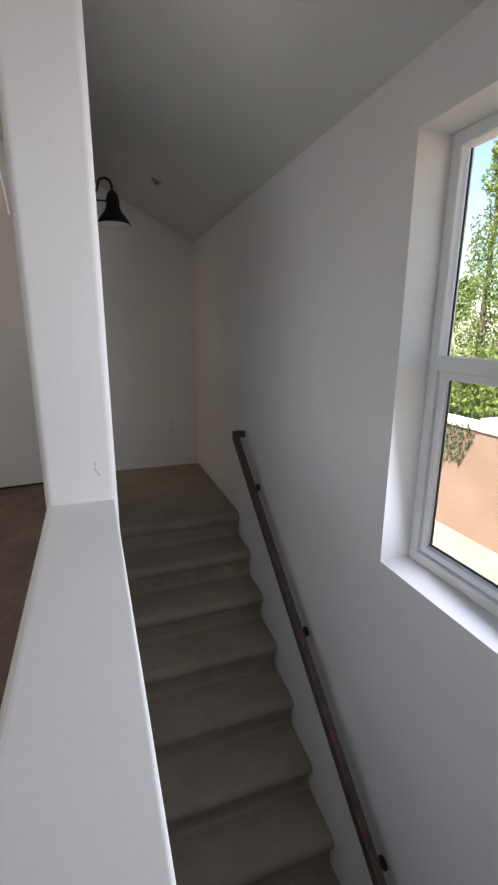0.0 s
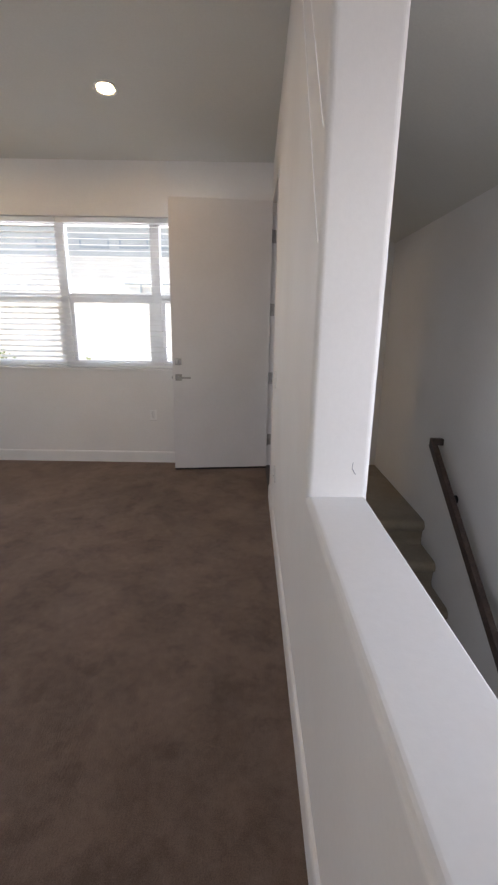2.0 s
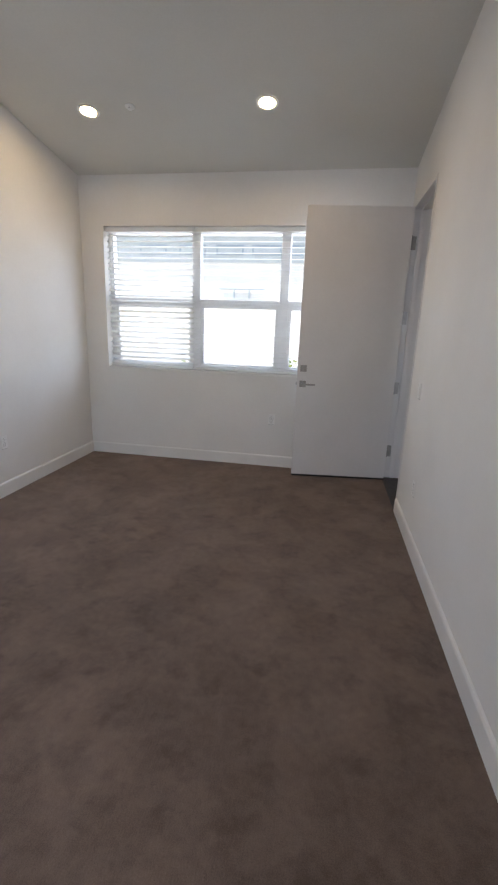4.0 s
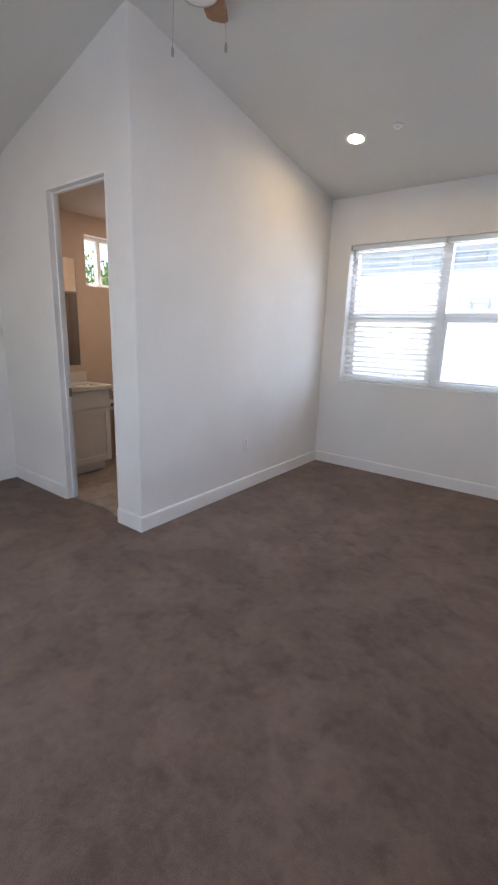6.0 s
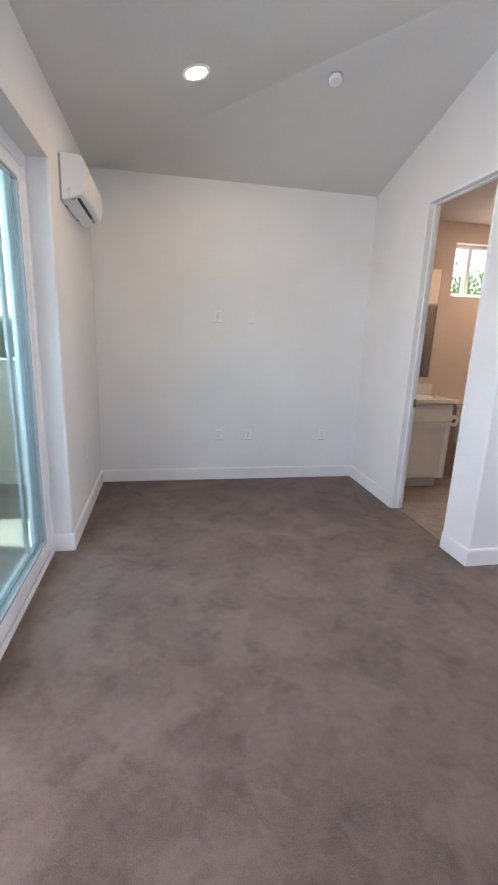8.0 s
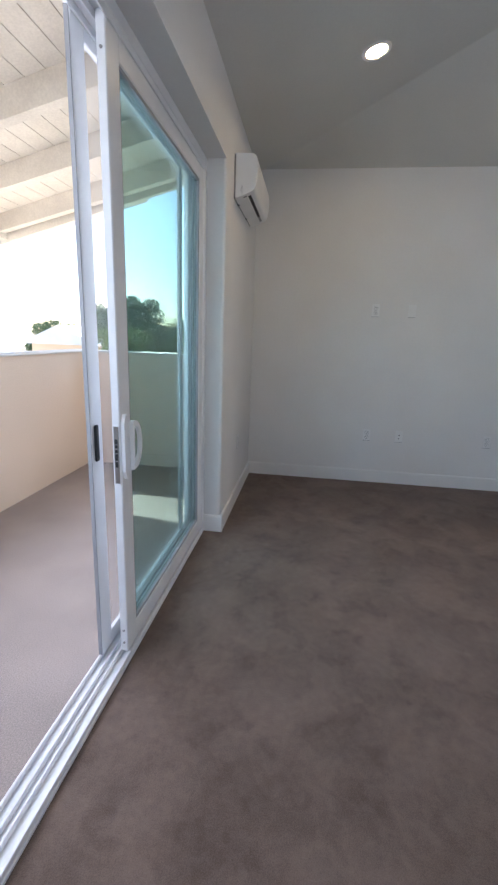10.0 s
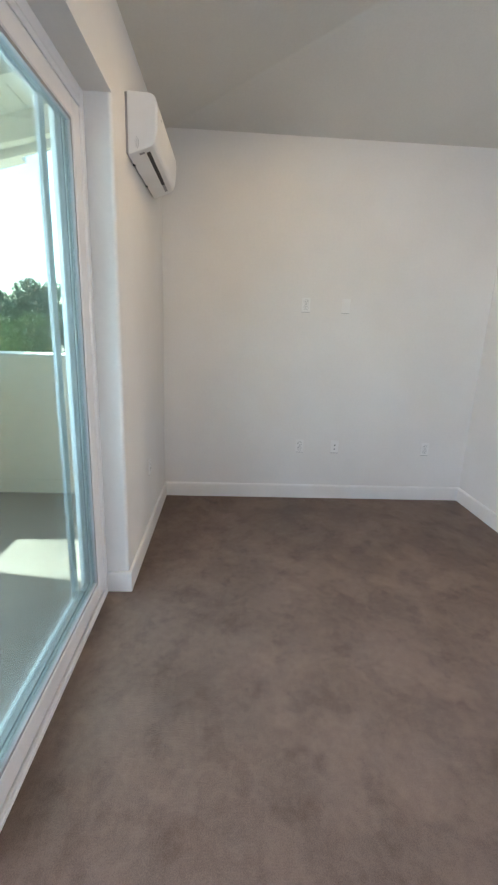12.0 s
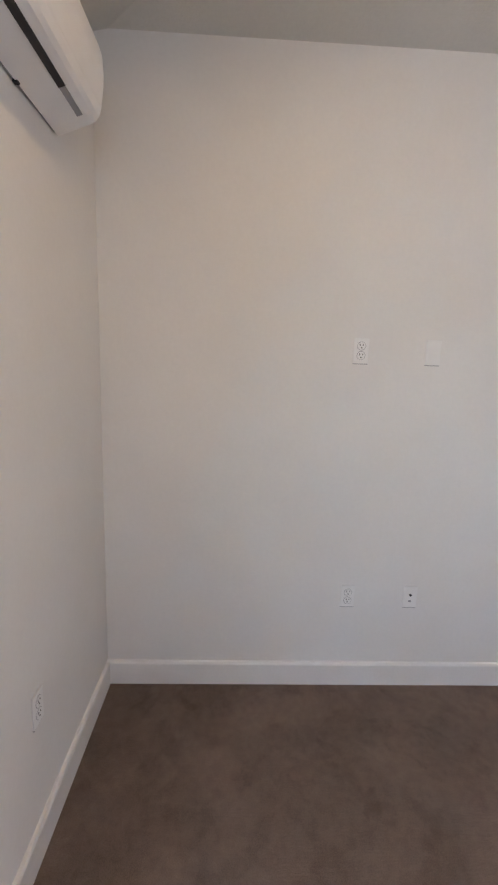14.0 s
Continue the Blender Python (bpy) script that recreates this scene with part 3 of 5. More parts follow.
# stair window
window_2 = empty("window_2", (X_EAST + 0.145, 0.8, SW[2]), "white vinyl single-hung window in a deep reveal", "window", kind="structure")
reveal_frame("window_frame", "x", X_EAST + 0.130, 0.055, SW[0], SW[1], SW[2], SW[3], 0.042, window_2)
part("meeting_rail", block(X_EAST + 0.125, X_EAST + 0.185, SW[0] + 0.05, SW[1] - 0.05, 1.225, 1.275, bevel=0.004), VINYL, window_2)
reveal_frame("lower_sash", "x", X_EAST + 0.137, 0.035, SW[0] + 0.05, SW[1] - 0.05, SW[2] + 0.05, 1.225, 0.028, window_2)
part("glazing_gasket", block(X_EAST + 0.153, X_EAST + 0.159, SW[1] - 0.087, SW[1] - 0.082, SW[2] + 0.08, 1.20), SLOT, window_2)
part("glazing_gasket", block(X_EAST + 0.153, X_EAST + 0.159, SW[0] + 0.08, SW[1] - 0.08, SW[2] + 0.081, SW[2] + 0.087), SLOT, window_2)
pane("pane", "x", X_EAST + 0.156, SW[0] + 0.08, SW[1] - 0.08, SW[2] + 0.08, 1.20, window_2)
part("glazing_gasket", block(X_EAST + 0.159, X_EAST + 0.164, SW[1] - 0.056, SW[1] - 0.051, 1.275, SW[3] - 0.05), SLOT, window_2)
pane("pane", "x", X_EAST + 0.167, SW[0] + 0.05, SW[1] - 0.05, 1.275, SW[3] - 0.05, window_2)

# bath window
window_3 = empty("window_3", (X_WEST - 0.1, 3.1, BW[2]), "small white sliding bathroom window", "window", kind="structure")
reveal_frame("window_frame", "x", X_WEST - 0.07, -0.07, BW[0], BW[1], BW[2], BW[3], 0.035, window_3)
part("meeting_stile", block(X_WEST - 0.13, X_WEST - 0.075, 2.985, 3.03, BW[2] + 0.035, BW[3] - 0.035, bevel=0.003), VINYL, window_3)
pane("pane", "x", X_WEST - 0.10, BW[0] + 0.035, 2.985, BW[2] + 0.035, BW[3] - 0.035, window_3)
pane("pane", "x", X_WEST - 0.115, 3.03, BW[1] - 0.035, BW[2] + 0.035, BW[3] - 0.035, window_3)

# sliding door: frame, a fixed panel, and the moving panel pushed open over it
YF = Y_SOUTH - 0.112
slider = empty("sliding_door", (-2.65, YF - 0.06, 0.0), "white vinyl sliding glass door, pushed open", "sliding door", kind="structure")
bm = bmesh.new()
for x0, x1, z0, z1 in ((SL[0], SL[0] + 0.045, 0.0, SL[3]), (SL[1] - 0.045, SL[1], 0.0, SL[3]), (SL[0] + 0.045, SL[1] - 0.045, SL[3] - 0.05, SL[3])):
    box(bm, x0, x1, YF - 0.125, YF, z0, z1, bevel=0.004, segs=1)
part("door_frame", bm, VINYL, slider)
bm = block(SL[0], SL[1], YF - 0.13, YF + 0.004, -0.005, 0.012, bevel=0.003, segs=1)
for y in (YF - 0.002, YF - 0.045, YF - 0.072, YF - 0.11):
    box(bm, SL[0] + 0.045, SL[1] - 0.045, y - 0.006, y + 0.002, 0.012, 0.032, bevel=0.0015, segs=1)
part("sill_track", bm, VINYL, slider)
bm = bmesh.new()
for y in (YF - 0.003, YF - 0.048, YF - 0.09):
    box(bm, SL[0] + 0.045, SL[1] - 0.045, y - 0.006, y + 0.002, SL[3] - 0.075, SL[3] - 0.05, bevel=0.0015, segs=1)
part("head_track", bm, VINYL, slider)


def glazed_panel(name, x0, x1, y0, y1, z0, z1, stile, rail, mat, parent):
    frame_part = part(name, bmesh.new(), VINYL, parent)
    bm = bmesh.new()
    for a, b, c, d in ((x0, x0 + stile, z0, z1), (x1 - stile, x1, z0, z1), (x0 + stile, x1 - stile, z0, z0 + rail), (x0 + stile, x1 - stile, z1 - stile, z1)):
        box(bm, a, b, y0, y1, c, d, bevel=0.004, segs=1)
    bm.to_mesh(frame_part.data)
    bm.free()
    seal = bmesh.new()
    ym = (y0 + y1) / 2
    for a, b, c, d in ((x0 + stile, x0 + stile + 0.012, z0 + rail, z1 - stile), (x1 - stile - 0.012, x1 - stile, z0 + rail, z1 - stile), (x0 + stile + 0.012, x1 - stile - 0.012, z0 + rail, z0 + rail + 0.012), (x0 + stile + 0.012, x1 - stile - 0.012, z1 - stile - 0.012, z1 - stile)):
        box(seal, a, b, ym - 0.011, ym + 0.011, c, d)
    part("glass_bead", seal, GREY, frame_part)
    pane("pane", "y", ym, x0 + stile, x1 - stile, z0 + rail, z1 - stile, frame_part, mat)
    return frame_part


moving = glazed_panel("moving_panel", SL[0] + 0.035, -2.62, YF - 0.040, YF - 0.008, 0.034, SL[3] - 0.052, 0.092, 0.085, GREENGLASS, slider)
fixed = glazed_panel("fixed_panel", SL[0] + 0.045, -2.735, YF - 0.085, YF - 0.055, 0.02, SL[3] - 0.052, 0.055, 0.085, GLASS, slider)
# D-shaped pull, lock plate and mortise on the moving panel
xh, zh = -2.652, 0.892


def loop_mesh(rows, y0, y1):
    """A closed loop between an outer and an inner outline, pushed from y0 to y1, with its outer edges eased."""
    bm = bmesh.new()
    rings = []
    for outline, y in ((rows[0], y0), (rows[1], y0), (rows[1], y1), (rows[0], y1)):
        rings.append([bm.verts.new((p, y, q)) for p, q in outline])
    n = len(rows[0])
    for j in range(4):
        for k in range(n):
            bm.faces.new((rings[j][k], rings[j][(k + 1) % n], rings[(j + 1) % 4][(k + 1) % n], rings[(j + 1) % 4][k]))
    bmesh.ops.recalc_face_normals(bm, faces=bm.faces)
    return bm


def d_outline(reach, half, back, n=24):
    """A D lying on its back: a straight side at back, bowed out to reach."""
    return [(xh - back - (reach - back) * max(0.0, math.cos(a)) ** 0.75, zh + half * math.sin(a)) for a in (radians(-90 + 180 * k / n) for k in range(n + 1))]


bm = loop_mesh((d_outline(0.102, 0.094, 0.016), d_outline(0.086, 0.070, 0.030)), YF + 0.006, YF + 0.022)
bmesh.ops.bevel(bm, geom=[e for e in bm.edges if abs(e.verts[0].co.y - e.verts[1].co.y) < 1e-5 and e.calc_face_angle(0) > 1.2], offset=0.003, segments=2, profile=0.5, affect="EDGES")
part("pull_handle", bm, VINYL, moving, "white D-shaped pull handle")
plate = [(xh + 0.026, -0.090), (xh + 0.026, 0.090), (xh + 0.012, 0.122), (xh - 0.008, 0.122), (xh - 0.028, 0.090), (xh - 0.028, -0.090), (xh - 0.008, -0.122), (xh + 0.012, -0.122)]
part("handle_plate", prism(bmesh.new(), [(p, zh + q) for p, q in plate], "y", YF - 0.009, YF + 0.006, bevel=0.003), VINYL, moving)
part("edge_lock", block(-2.62, -2.6172, YF - 0.033, YF - 0.015, zh - 0.135, zh + 0.080, bevel=0.001, segs=1), NICKEL, moving, "satin mortise lock plate")
for z, h in ((-0.062, 0.010), (-0.034, 0.012), (-0.012, 0.006), (0.006, 0.006), (0.024, 0.009)):
    part("lock_slot", block(-2.6173, -2.6160, YF - 0.029, YF - 0.019, zh + z - h, zh + z + h), SLOT, moving)
for z in (0.075, 0.13, 2.12):
    part("screw", rod(bmesh.new(), (-2.6205, YF - 0.024, z), (-2.617, YF - 0.024, z), 0.005, seg=10), NICKEL, moving)

# insect screen panel on the outer track
screen = empty("screen_door", (-3.1, YF - 0.11, 0.03), "white framed insect screen door, slid open", "screen door")
bm = bmesh.new()
for a, b, c, d in ((-3.72, -3.67, 0.032, SL[3] - 0.06), (-2.668, -2.585, 0.032, SL[3] - 0.06), (-3.67, -2.668, 0.032, 0.09), (-3.67, -2.668, SL[3] - 0.11, SL[3] - 0.06)):
    box(bm, a, b, YF - 0.118, YF - 0.100, c, d, bevel=0.003, segs=1)
part("screen_frame", bm, VINYL, screen)
part("edge_seal", block(-2.5855, -2.5815, YF - 0.116, YF - 0.102, 0.035, SL[3] - 0.062), GREY, screen, "grey brush seal")
pane("mesh", "y", YF - 0.109, -3.67, -2.668, 0.09, SL[3] - 0.11, screen, MESH)
part("screen_latch", block(-2.625, -2.599, YF - 0.100, YF - 0.090, 0.84, 0.975, bevel=0.006), BLACK, screen, "black latch handle")

# entry doorway: jamb lining, and the leaf swung open into the room
jamb = empty("door_jamb", (-0.1, 4.0, 0), "painted entry door frame with stops", "door frame", kind="structure")
bm = bmesh.new()
for y0, y1, z0, z1 in ((DW[0], DW[0] + 0.02, 0.016, DW[3]), (DW[1] - 0.02, DW[1], 0.016, DW[3]), (DW[0] + 0.02, DW[1] - 0.02, DW[3] - 0.02, DW[3])):
    box(bm, X_DOORWALL - 0.006, X_STAIR + 0.006, y0, y1, z0, z1, bevel=0.002, segs=1)
part("lining", bm, DOORPAINT, jamb)
bm = bmesh.new()
for y0, y1, z0, z1 in ((DW[0] + 0.02, DW[0] + 0.034, 0.016, DW[3] - 0.02), (DW[1] - 0.034, DW[1] - 0.02, 0.016, DW[3] - 0.02), (DW[0] + 0.034, DW[1] - 0.034, DW[3] - 0.034, DW[3] - 0.02)):
    box(bm, X_DOORWALL + 0.055, X_DOORWALL + 0.095, y0, y1, z0, z1, bevel=0.002, segs=1)
part("stop", bm, DOORPAINT, jamb)

for z in (0.29, 0.905, 1.54, 2.17):
    part("hinge_plate", block(X_DOORWALL - 0.004, X_DOORWALL + 0.042, DW[1] - 0.0235, DW[1] - 0.0195, z - 0.055, z + 0.055, bevel=0.001, segs=1), NICKEL, jamb, "brushed metal hinge plate")

DOOR_AT, DOOR_TURN = (X_DOORWALL - 0.004, 4.398, 0.0), 186.5
door = empty("entry_door", DOOR_AT, "plain white flush entry door standing wide open", "door")


def door_part(name, bm, mat, parent, label=""):
    bm.transform(Matrix.Translation(DOOR_AT) @ pose(0, 0, 0, 0, 0, DOOR_TURN))
    return part(name, bm, mat, parent, label)


leaf = door_part("leaf", block(0.006, 0.914, 0.0, 0.044, 0.018, 2.448, bevel=0.002, segs=1), DOORPAINT, door)
# Near-black strip that paints the shadow line below the leaf.
door_part("door_shadow_strip", block(0.010, 0.910, -0.001, 0.046, 0.004, 0.021), SLOT, leaf, "dark strip drawn as the shadow line under the door")
for z in (0.29, 0.905, 1.54, 2.17):
    bm = rod(bmesh.new(), (-0.004, -0.006, z - 0.055), (-0.004, -0.006, z + 0.055), 0.0075, seg=12)
    box(bm, -0.002, 0.006, 0.002, 0.040, z - 0.055, z + 0.055)
    box(bm, 0.004, 0.030, -0.0025, 0.0, z - 0.055, z + 0.055)
    door_part("hinge", bm, NICKEL, door, "brushed metal hinge")
for side in (-1, 1):
    y = 0.0 if side < 0 else 0.044
    rose = door_part("lever_rose", block(0.829, 0.889, *sorted((y, y + side * 0.008)), 0.885, 0.945, bevel=0.002, segs=1), NICKEL, door)
    bm = rod(bmesh.new(), (0.859, y + side * 0.006, 0.915), (0.859, y + side * 0.048, 0.915), 0.010, seg=14)
    box(bm, 0.745, 0.870, *sorted((y + side * 0.040, y + side * 0.052)), 0.907, 0.923, bevel=0.004)
    door_part("lever", bm, NICKEL, rose, "brushed nickel lever")
    bolt = door_part("deadbolt", block(0.829, 0.889, *sorted((y, y + side * 0.010)), 1.030, 1.090, bevel=0.002, segs=1), NICKEL, door, "square nickel deadbolt plate")
    door_part("thumb_turn", block(0.853, 0.865, *sorted((y + side * 0.010, y + side * 0.026)), 1.040, 1.080, bevel=0.003, segs=1), NICKEL, bolt)
door_part("latch", block(0.914, 0.922, 0.015, 0.029, 0.902, 0.928, bevel=0.002, segs=1), NICKEL, door)

# bath doorway lining
bath_jamb = empty("bath_door_jamb", (-3.99, Y_BATH + 0.06, 0), "white painted bathroom door frame", "door frame", kind="structure")
bm = bmesh.new()
for x0, x1, z0, z1 in ((BD[0], BD[0] + 0.018, 0.0, BD[3]), (BD[1] - 0.018, BD[1], 0.0, BD[3]), (BD[0] + 0.018, BD[1] - 0.018, BD[3] - 0.018, BD[3])):
    box(bm, x0, x1, Y_BATH - 0.004, Y_BATH + 0.094, z0, z1, bevel=0.002, segs=1)
part("lining", bm, TRIM, bath_jamb)
bm = bmesh.new()
for x0, x1, z0, z1 in ((BD[0] + 0.018, BD[0] + 0.030, 0.0, BD[3] - 0.018), (BD[1] - 0.030, BD[1] - 0.018, 0.0, BD[3] - 0.018), (BD[0] + 0.030, BD[1] - 0.030, BD[3] - 0.030, BD[3] - 0.018)):
    box(bm, x0, x1, Y_BATH + 0.040, Y_BATH + 0.066, z0, z1, bevel=0.002, segs=1)
part("stop", bm, TRIM, bath_jamb)
part("strike_plate", block(BD[0] + 0.018, BD[0] + 0.0215, Y_BATH + 0.066, Y_BATH + 0.096, 0.875, 0.945), NICKEL, bath_jamb, "dark metal strike plate")


# ---------------------------------------------------------------- fixtures
def on_ceiling(x, y):
    """A pose on the ceiling whose z points down out of the slope."""
    a, b, c = min(SLOPES, key=lambda s: s[0] + s[1] * x + s[2] * y)
    down = Vector((b, c, -1)).normalized()
    return Matrix.Translation((x, y, a + b * x + c * y)) @ down.to_track_quat("Z", "Y").to_matrix().to_4x4()


LAMPGLOW = glow("lamp_diffuser", (1.0, 0.71, 0.38), 48.0)


def downlight(x, y):
    m = on_ceiling(x, y)
    ob = empty("downlight", m.translation, "round white recessed ceiling light, lit", "ceiling light", "recessed ceiling lights")
    part("trim_ring", lathe(bmesh.new(), [(0.054, 0.001), (0.080, 0.001), (0.079, 0.004), (0.072, 0.008), (0.066, 0.008), (0.056, 0.003), (0.054, 0.002)], m, 40, closed=False), PLASTIC, ob, smooth=True)
    part("diffuser", lathe(bmesh.new(), [(0.057, 0.0005), (0.057, 0.0035)], m, 40), LAMPGLOW, ob, "glowing warm diffuser")
    return ob


downlight(-1.392, 3.614)
downlight(-2.743, 3.614)
downlight(-4.03, 0.20)


def detector(x, y, r, name, label, cat):
    m = on_ceiling(x, y)
    ob = empty(name, m.translation, label, cat)
    part("base_plate", lathe(bmesh.new(), [(r, 0.0), (r, 0.008), (r * 0.96, 0.010)], m, 36), GREY, ob, "grey base ring", smooth=False)
    part("cover", lathe(bmesh.new(), [(r * 0.92, 0.010), (r * 0.92, 0.026), (r * 0.82, 0.036), (r * 0.4, 0.040), (r * 0.15, 0.040)], m, 36), PLASTIC, ob, smooth=False)
    return ob


detector(-4.15, 1.065, 0.045, "smoke_detector", "round white smoke detector on the ceiling", "smoke detector")


def sprinkler(x, y, dark):
    m = on_ceiling(x, y)
    ob = empty("fire_sprinkler", m.translation, "small round concealed ceiling sprinkler", "sprinkler", "ceiling sprinklers")
    part("escutcheon", lathe(bmesh.new(), [(0.036, 0.0), (0.036, 0.003), (0.030, 0.006), (0.012, 0.007)], m, 28), NICKEL if dark else PLASTIC, ob)
    part("deflector", lathe(bmesh.new(), [(0.008, 0.007), (0.008, 0.018), (0.016, 0.020), (0.016, 0.022)], m, 20), NICKEL if dark else PLASTIC, ob)
    return ob


sprinkler(-2.40, 3.585, False)
sprinkler(0.485, 3.64, True)


def wall_plate(name, x, y, z, face, kind, label, cat):
    """A cover plate with its own outlets, switch or jack. face: the room's side of the wall."""
    ob = empty(name, (x, y, z), label, cat, "wall plates")
    turn = {"+x": 90, "-x": -90, "+y": 180, "-y": 0}[face]
    m = Matrix.Translation((x, y, z)) @ pose(0, 0, 0, 0, 0, turn)

    def put(n, bm, mat, parent, lab=""):
        bm.transform(m)
        return part(n, bm, mat, parent, lab)
    cover = put("cover", block(-0.032, 0.032, -0.006, 0.0, -0.052, 0.052, bevel=0.0025), PLASTIC, ob)
    if kind == "outlet":
        for dz in (0.0195, -0.0195):
            put("socket_gap", rod(bmesh.new(), (0, -0.0050, dz), (0, -0.0063, dz), 0.0182, seg=20), GREY, cover)
            bm = rod(bmesh.new(), (0, -0.0055, dz), (0, -0.0078, dz), 0.0165, seg=20)
            s = put("socket", bm, PLASTIC, cover)
            bm = block(-0.0080, -0.0052, -0.0084, -0.0076, dz + 0.001, dz + 0.009)
            box(bm, 0.0048, 0.0074, -0.0084, -0.0076, dz + 0.002, dz + 0.009)
            rod(bm, (0, -0.0084, dz - 0.007), (0, -0.0076, dz - 0.007), 0.0028, seg=10)
            bm.transform(m)
            part("slots", bm, SLOT, ob)
    elif kind == "switch":
        put("rocker", block(-0.0165, 0.0165, -0.0095, -0.0055, -0.033, 0.033, bevel=0.002), PLASTIC, cover)
    elif kind == "jack":
        put("coax_jack", rod(bmesh.new(), (0, -0.0055, 0.012), (0, -0.014, 0.012), 0.005, seg=12), SLOT, cover)
        put("data_jack", block(-0.006, 0.006, -0.0075, -0.0055, -0.024, -0.015), GREY, cover)
    elif kind == "blank":
        put("screw", rod(bmesh.new(), (0, -0.0055, -0.042), (0, -0.0068, -0.042), 0.0032, seg=10), PLASTIC, cover)
    # Grey strip along the lower edge paints the plate's shadow on the wall.
    put("painted_shadow", block(-0.031, 0.031, -0.0035, 0.0, -0.0550, -0.0516), GREY, ob)
    return ob


wall_plate("outlet", X_WEST, 0.489, 1.557, "+x", "outlet", "white duplex outlet high on the wall", "outlet")
wall_plate("blank_plate", X_WEST, 0.794, 1.560, "+x", "blank", "blank white cover plate high on the wall", "wall plate")
wall_plate("outlet", X_WEST, 0.515, 0.452, "+x", "outlet", "white duplex outlet near the floor", "outlet")
wall_plate("jack_plate", X_WEST, 0.806, 0.452, "+x", "jack", "white plate with a coaxial jack", "wall plate")
wall_plate("outlet", X_WEST, 1.570, 0.448, "+x", "outlet", "white duplex outlet near the floor", "outlet")
wall_plate("outlet", X_BATH, 3.141, 0.441, "+x", "outlet", "white duplex outlet on the partition wall", "outlet")
wall_plate("outlet", -1.36, Y_NORTH, 0.50, "-y", "outlet", "white duplex outlet under the window", "outlet")
wall_plate("outlet", -4.535, Y_SOUTH, 0.48, "+y", "outlet", "white duplex outlet beside the sliding door", "outlet")
wall_plate("light_switch", X_DOORWALL, 3.25, 1.03, "-x", "switch", "white rocker light switch by the entry door", "light switch")
wall_plate("outlet", X_DOORWALL, 3.03, 0.40, "-x", "outlet", "white duplex outlet by the entry door", "outlet")
wall_plate("outlet", 0.68, Y_NORTH, 0.43, "-y", "outlet", "white duplex outlet on the landing", "outlet")

# handrail with its brackets on the stairwell wall
rail = empty("handrail", (0.87, 2.2, 0.0), "dark brown wooden handrail on metal brackets", "handrail")
slope = 0.757
y_top, z_top, y_low = 3.03, 0.64, -0.45
z_low = z_top + (y_low - y_top) * slope
d = Vector((0, y_low - y_top, z_low - z_top)).normalized()
across = Vector((0, -d.z, d.y))
bm = bmesh.new()
corners = [(-0.019, -0.030), (0.019, -0.030), (0.019, 0.030), (-0.019, 0.030)]
ends = []
for p in ((0.872, y_top, z_top), (0.872, y_low, z_low)):
    ends.append([bm.verts.new(Vector(p) + Vector((u, 0, 0)) + across * v) for u, v in corners])
for k in range(4):
    bm.faces.new((ends[0][k], ends[0][(k + 1) % 4], ends[1][(k + 1) % 4], ends[1][k]))
bm.faces.new(ends[0])
bm.faces.new(ends[1][::-1])
bmesh.ops.recalc_face_normals(bm, faces=bm.faces)
bmesh.ops.bevel(bm, geom=bm.edges[:], offset=0.006, segments=2, profile=0.5, affect="EDGES")
part("rail", bm, RAILWOOD, rail)
part("wall_return", block(0.853, 0.937, y_top - 0.032, y_top + 0.008, z_top - 0.012, z_top + 0.034, bevel=0.005), RAILWOOD, rail)
for y in (2.73, 1.985, 1.235, 0.40):
    z = z_top + (y - y_top) * slope
    bm = rod(bmesh.new(), (0.939, y, z - 0.065), (0.930, y, z - 0.065), 0.026, seg=18)
    tube(bm, [(0.932, y, z - 0.065), (0.90, y, z - 0.066), (0.880, y, z - 0.055), (0.873, y, z - 0.03)], 0.007, 8)
    part("bracket", bm, BLACK, rail, "dark metal wall bracket")

# barn-style sconce on the stairwell side of the entry wall
LX, LY, LZ = 0.158, 3.30, 2.0
sconce = empty("wall_sconce", (X_STAIR, LY, 2.14), "black gooseneck barn wall light, unlit", "wall light")
up = Matrix.Translation((LX, LY, LZ))
part("wall_plate", rod(bmesh.new(), (0.001, LY, 2.155), (0.022, LY, 2.155), 0.055, seg=24), BLACK, sconce)
neck = [(0.02, LY, 2.155), (0.055, LY, 2.165), (0.075, LY, 2.21)]
neck += [(0.1165 - 0.0415 * math.cos(math.pi * k / 8), LY, 2.215 + 0.045 * math.sin(math.pi * k / 8)) for k in range(9)]
neck += [(LX, LY, 2.19)]
part("gooseneck", tube(bmesh.new(), neck, 0.0075, 10), BLACK, sconce, smooth=True)
part("stay", rod(bmesh.new(), (0.03, LY, 2.13), (LX, LY, 2.135), 0.005, seg=8), BLACK, sconce)
shade = part("shade", lathe(bmesh.new(), [(0.100, 0.0), (0.103, 0.003), (0.098, 0.014), (0.078, 0.045), (0.055, 0.072), (0.042, 0.10), (0.040, 0.145), (0.030, 0.175), (0.014, 0.195)], up, 36, closed=False), BLACK, sconce, "black bell-shaped metal shade", smooth=True)
part("shade_lining", lathe(bmesh.new(), [(0.098, 0.001), (0.094, 0.014), (0.074, 0.045), (0.050, 0.070), (0.036, 0.10)], up, 36, closed=False), PLASTIC, shade, "white inner face of the shade", smooth=True)
part("bulb", lathe(bmesh.new(), [(0.006, 0.018), (0.022, 0.026), (0.030, 0.045), (0.026, 0.066), (0.014, 0.090)], up, 20), PORCELAIN, sconce, smooth=True)

# split air conditioner above the sliding door's end
AX0, AX1, AY = -4.85, -4.115, Y_SOUTH


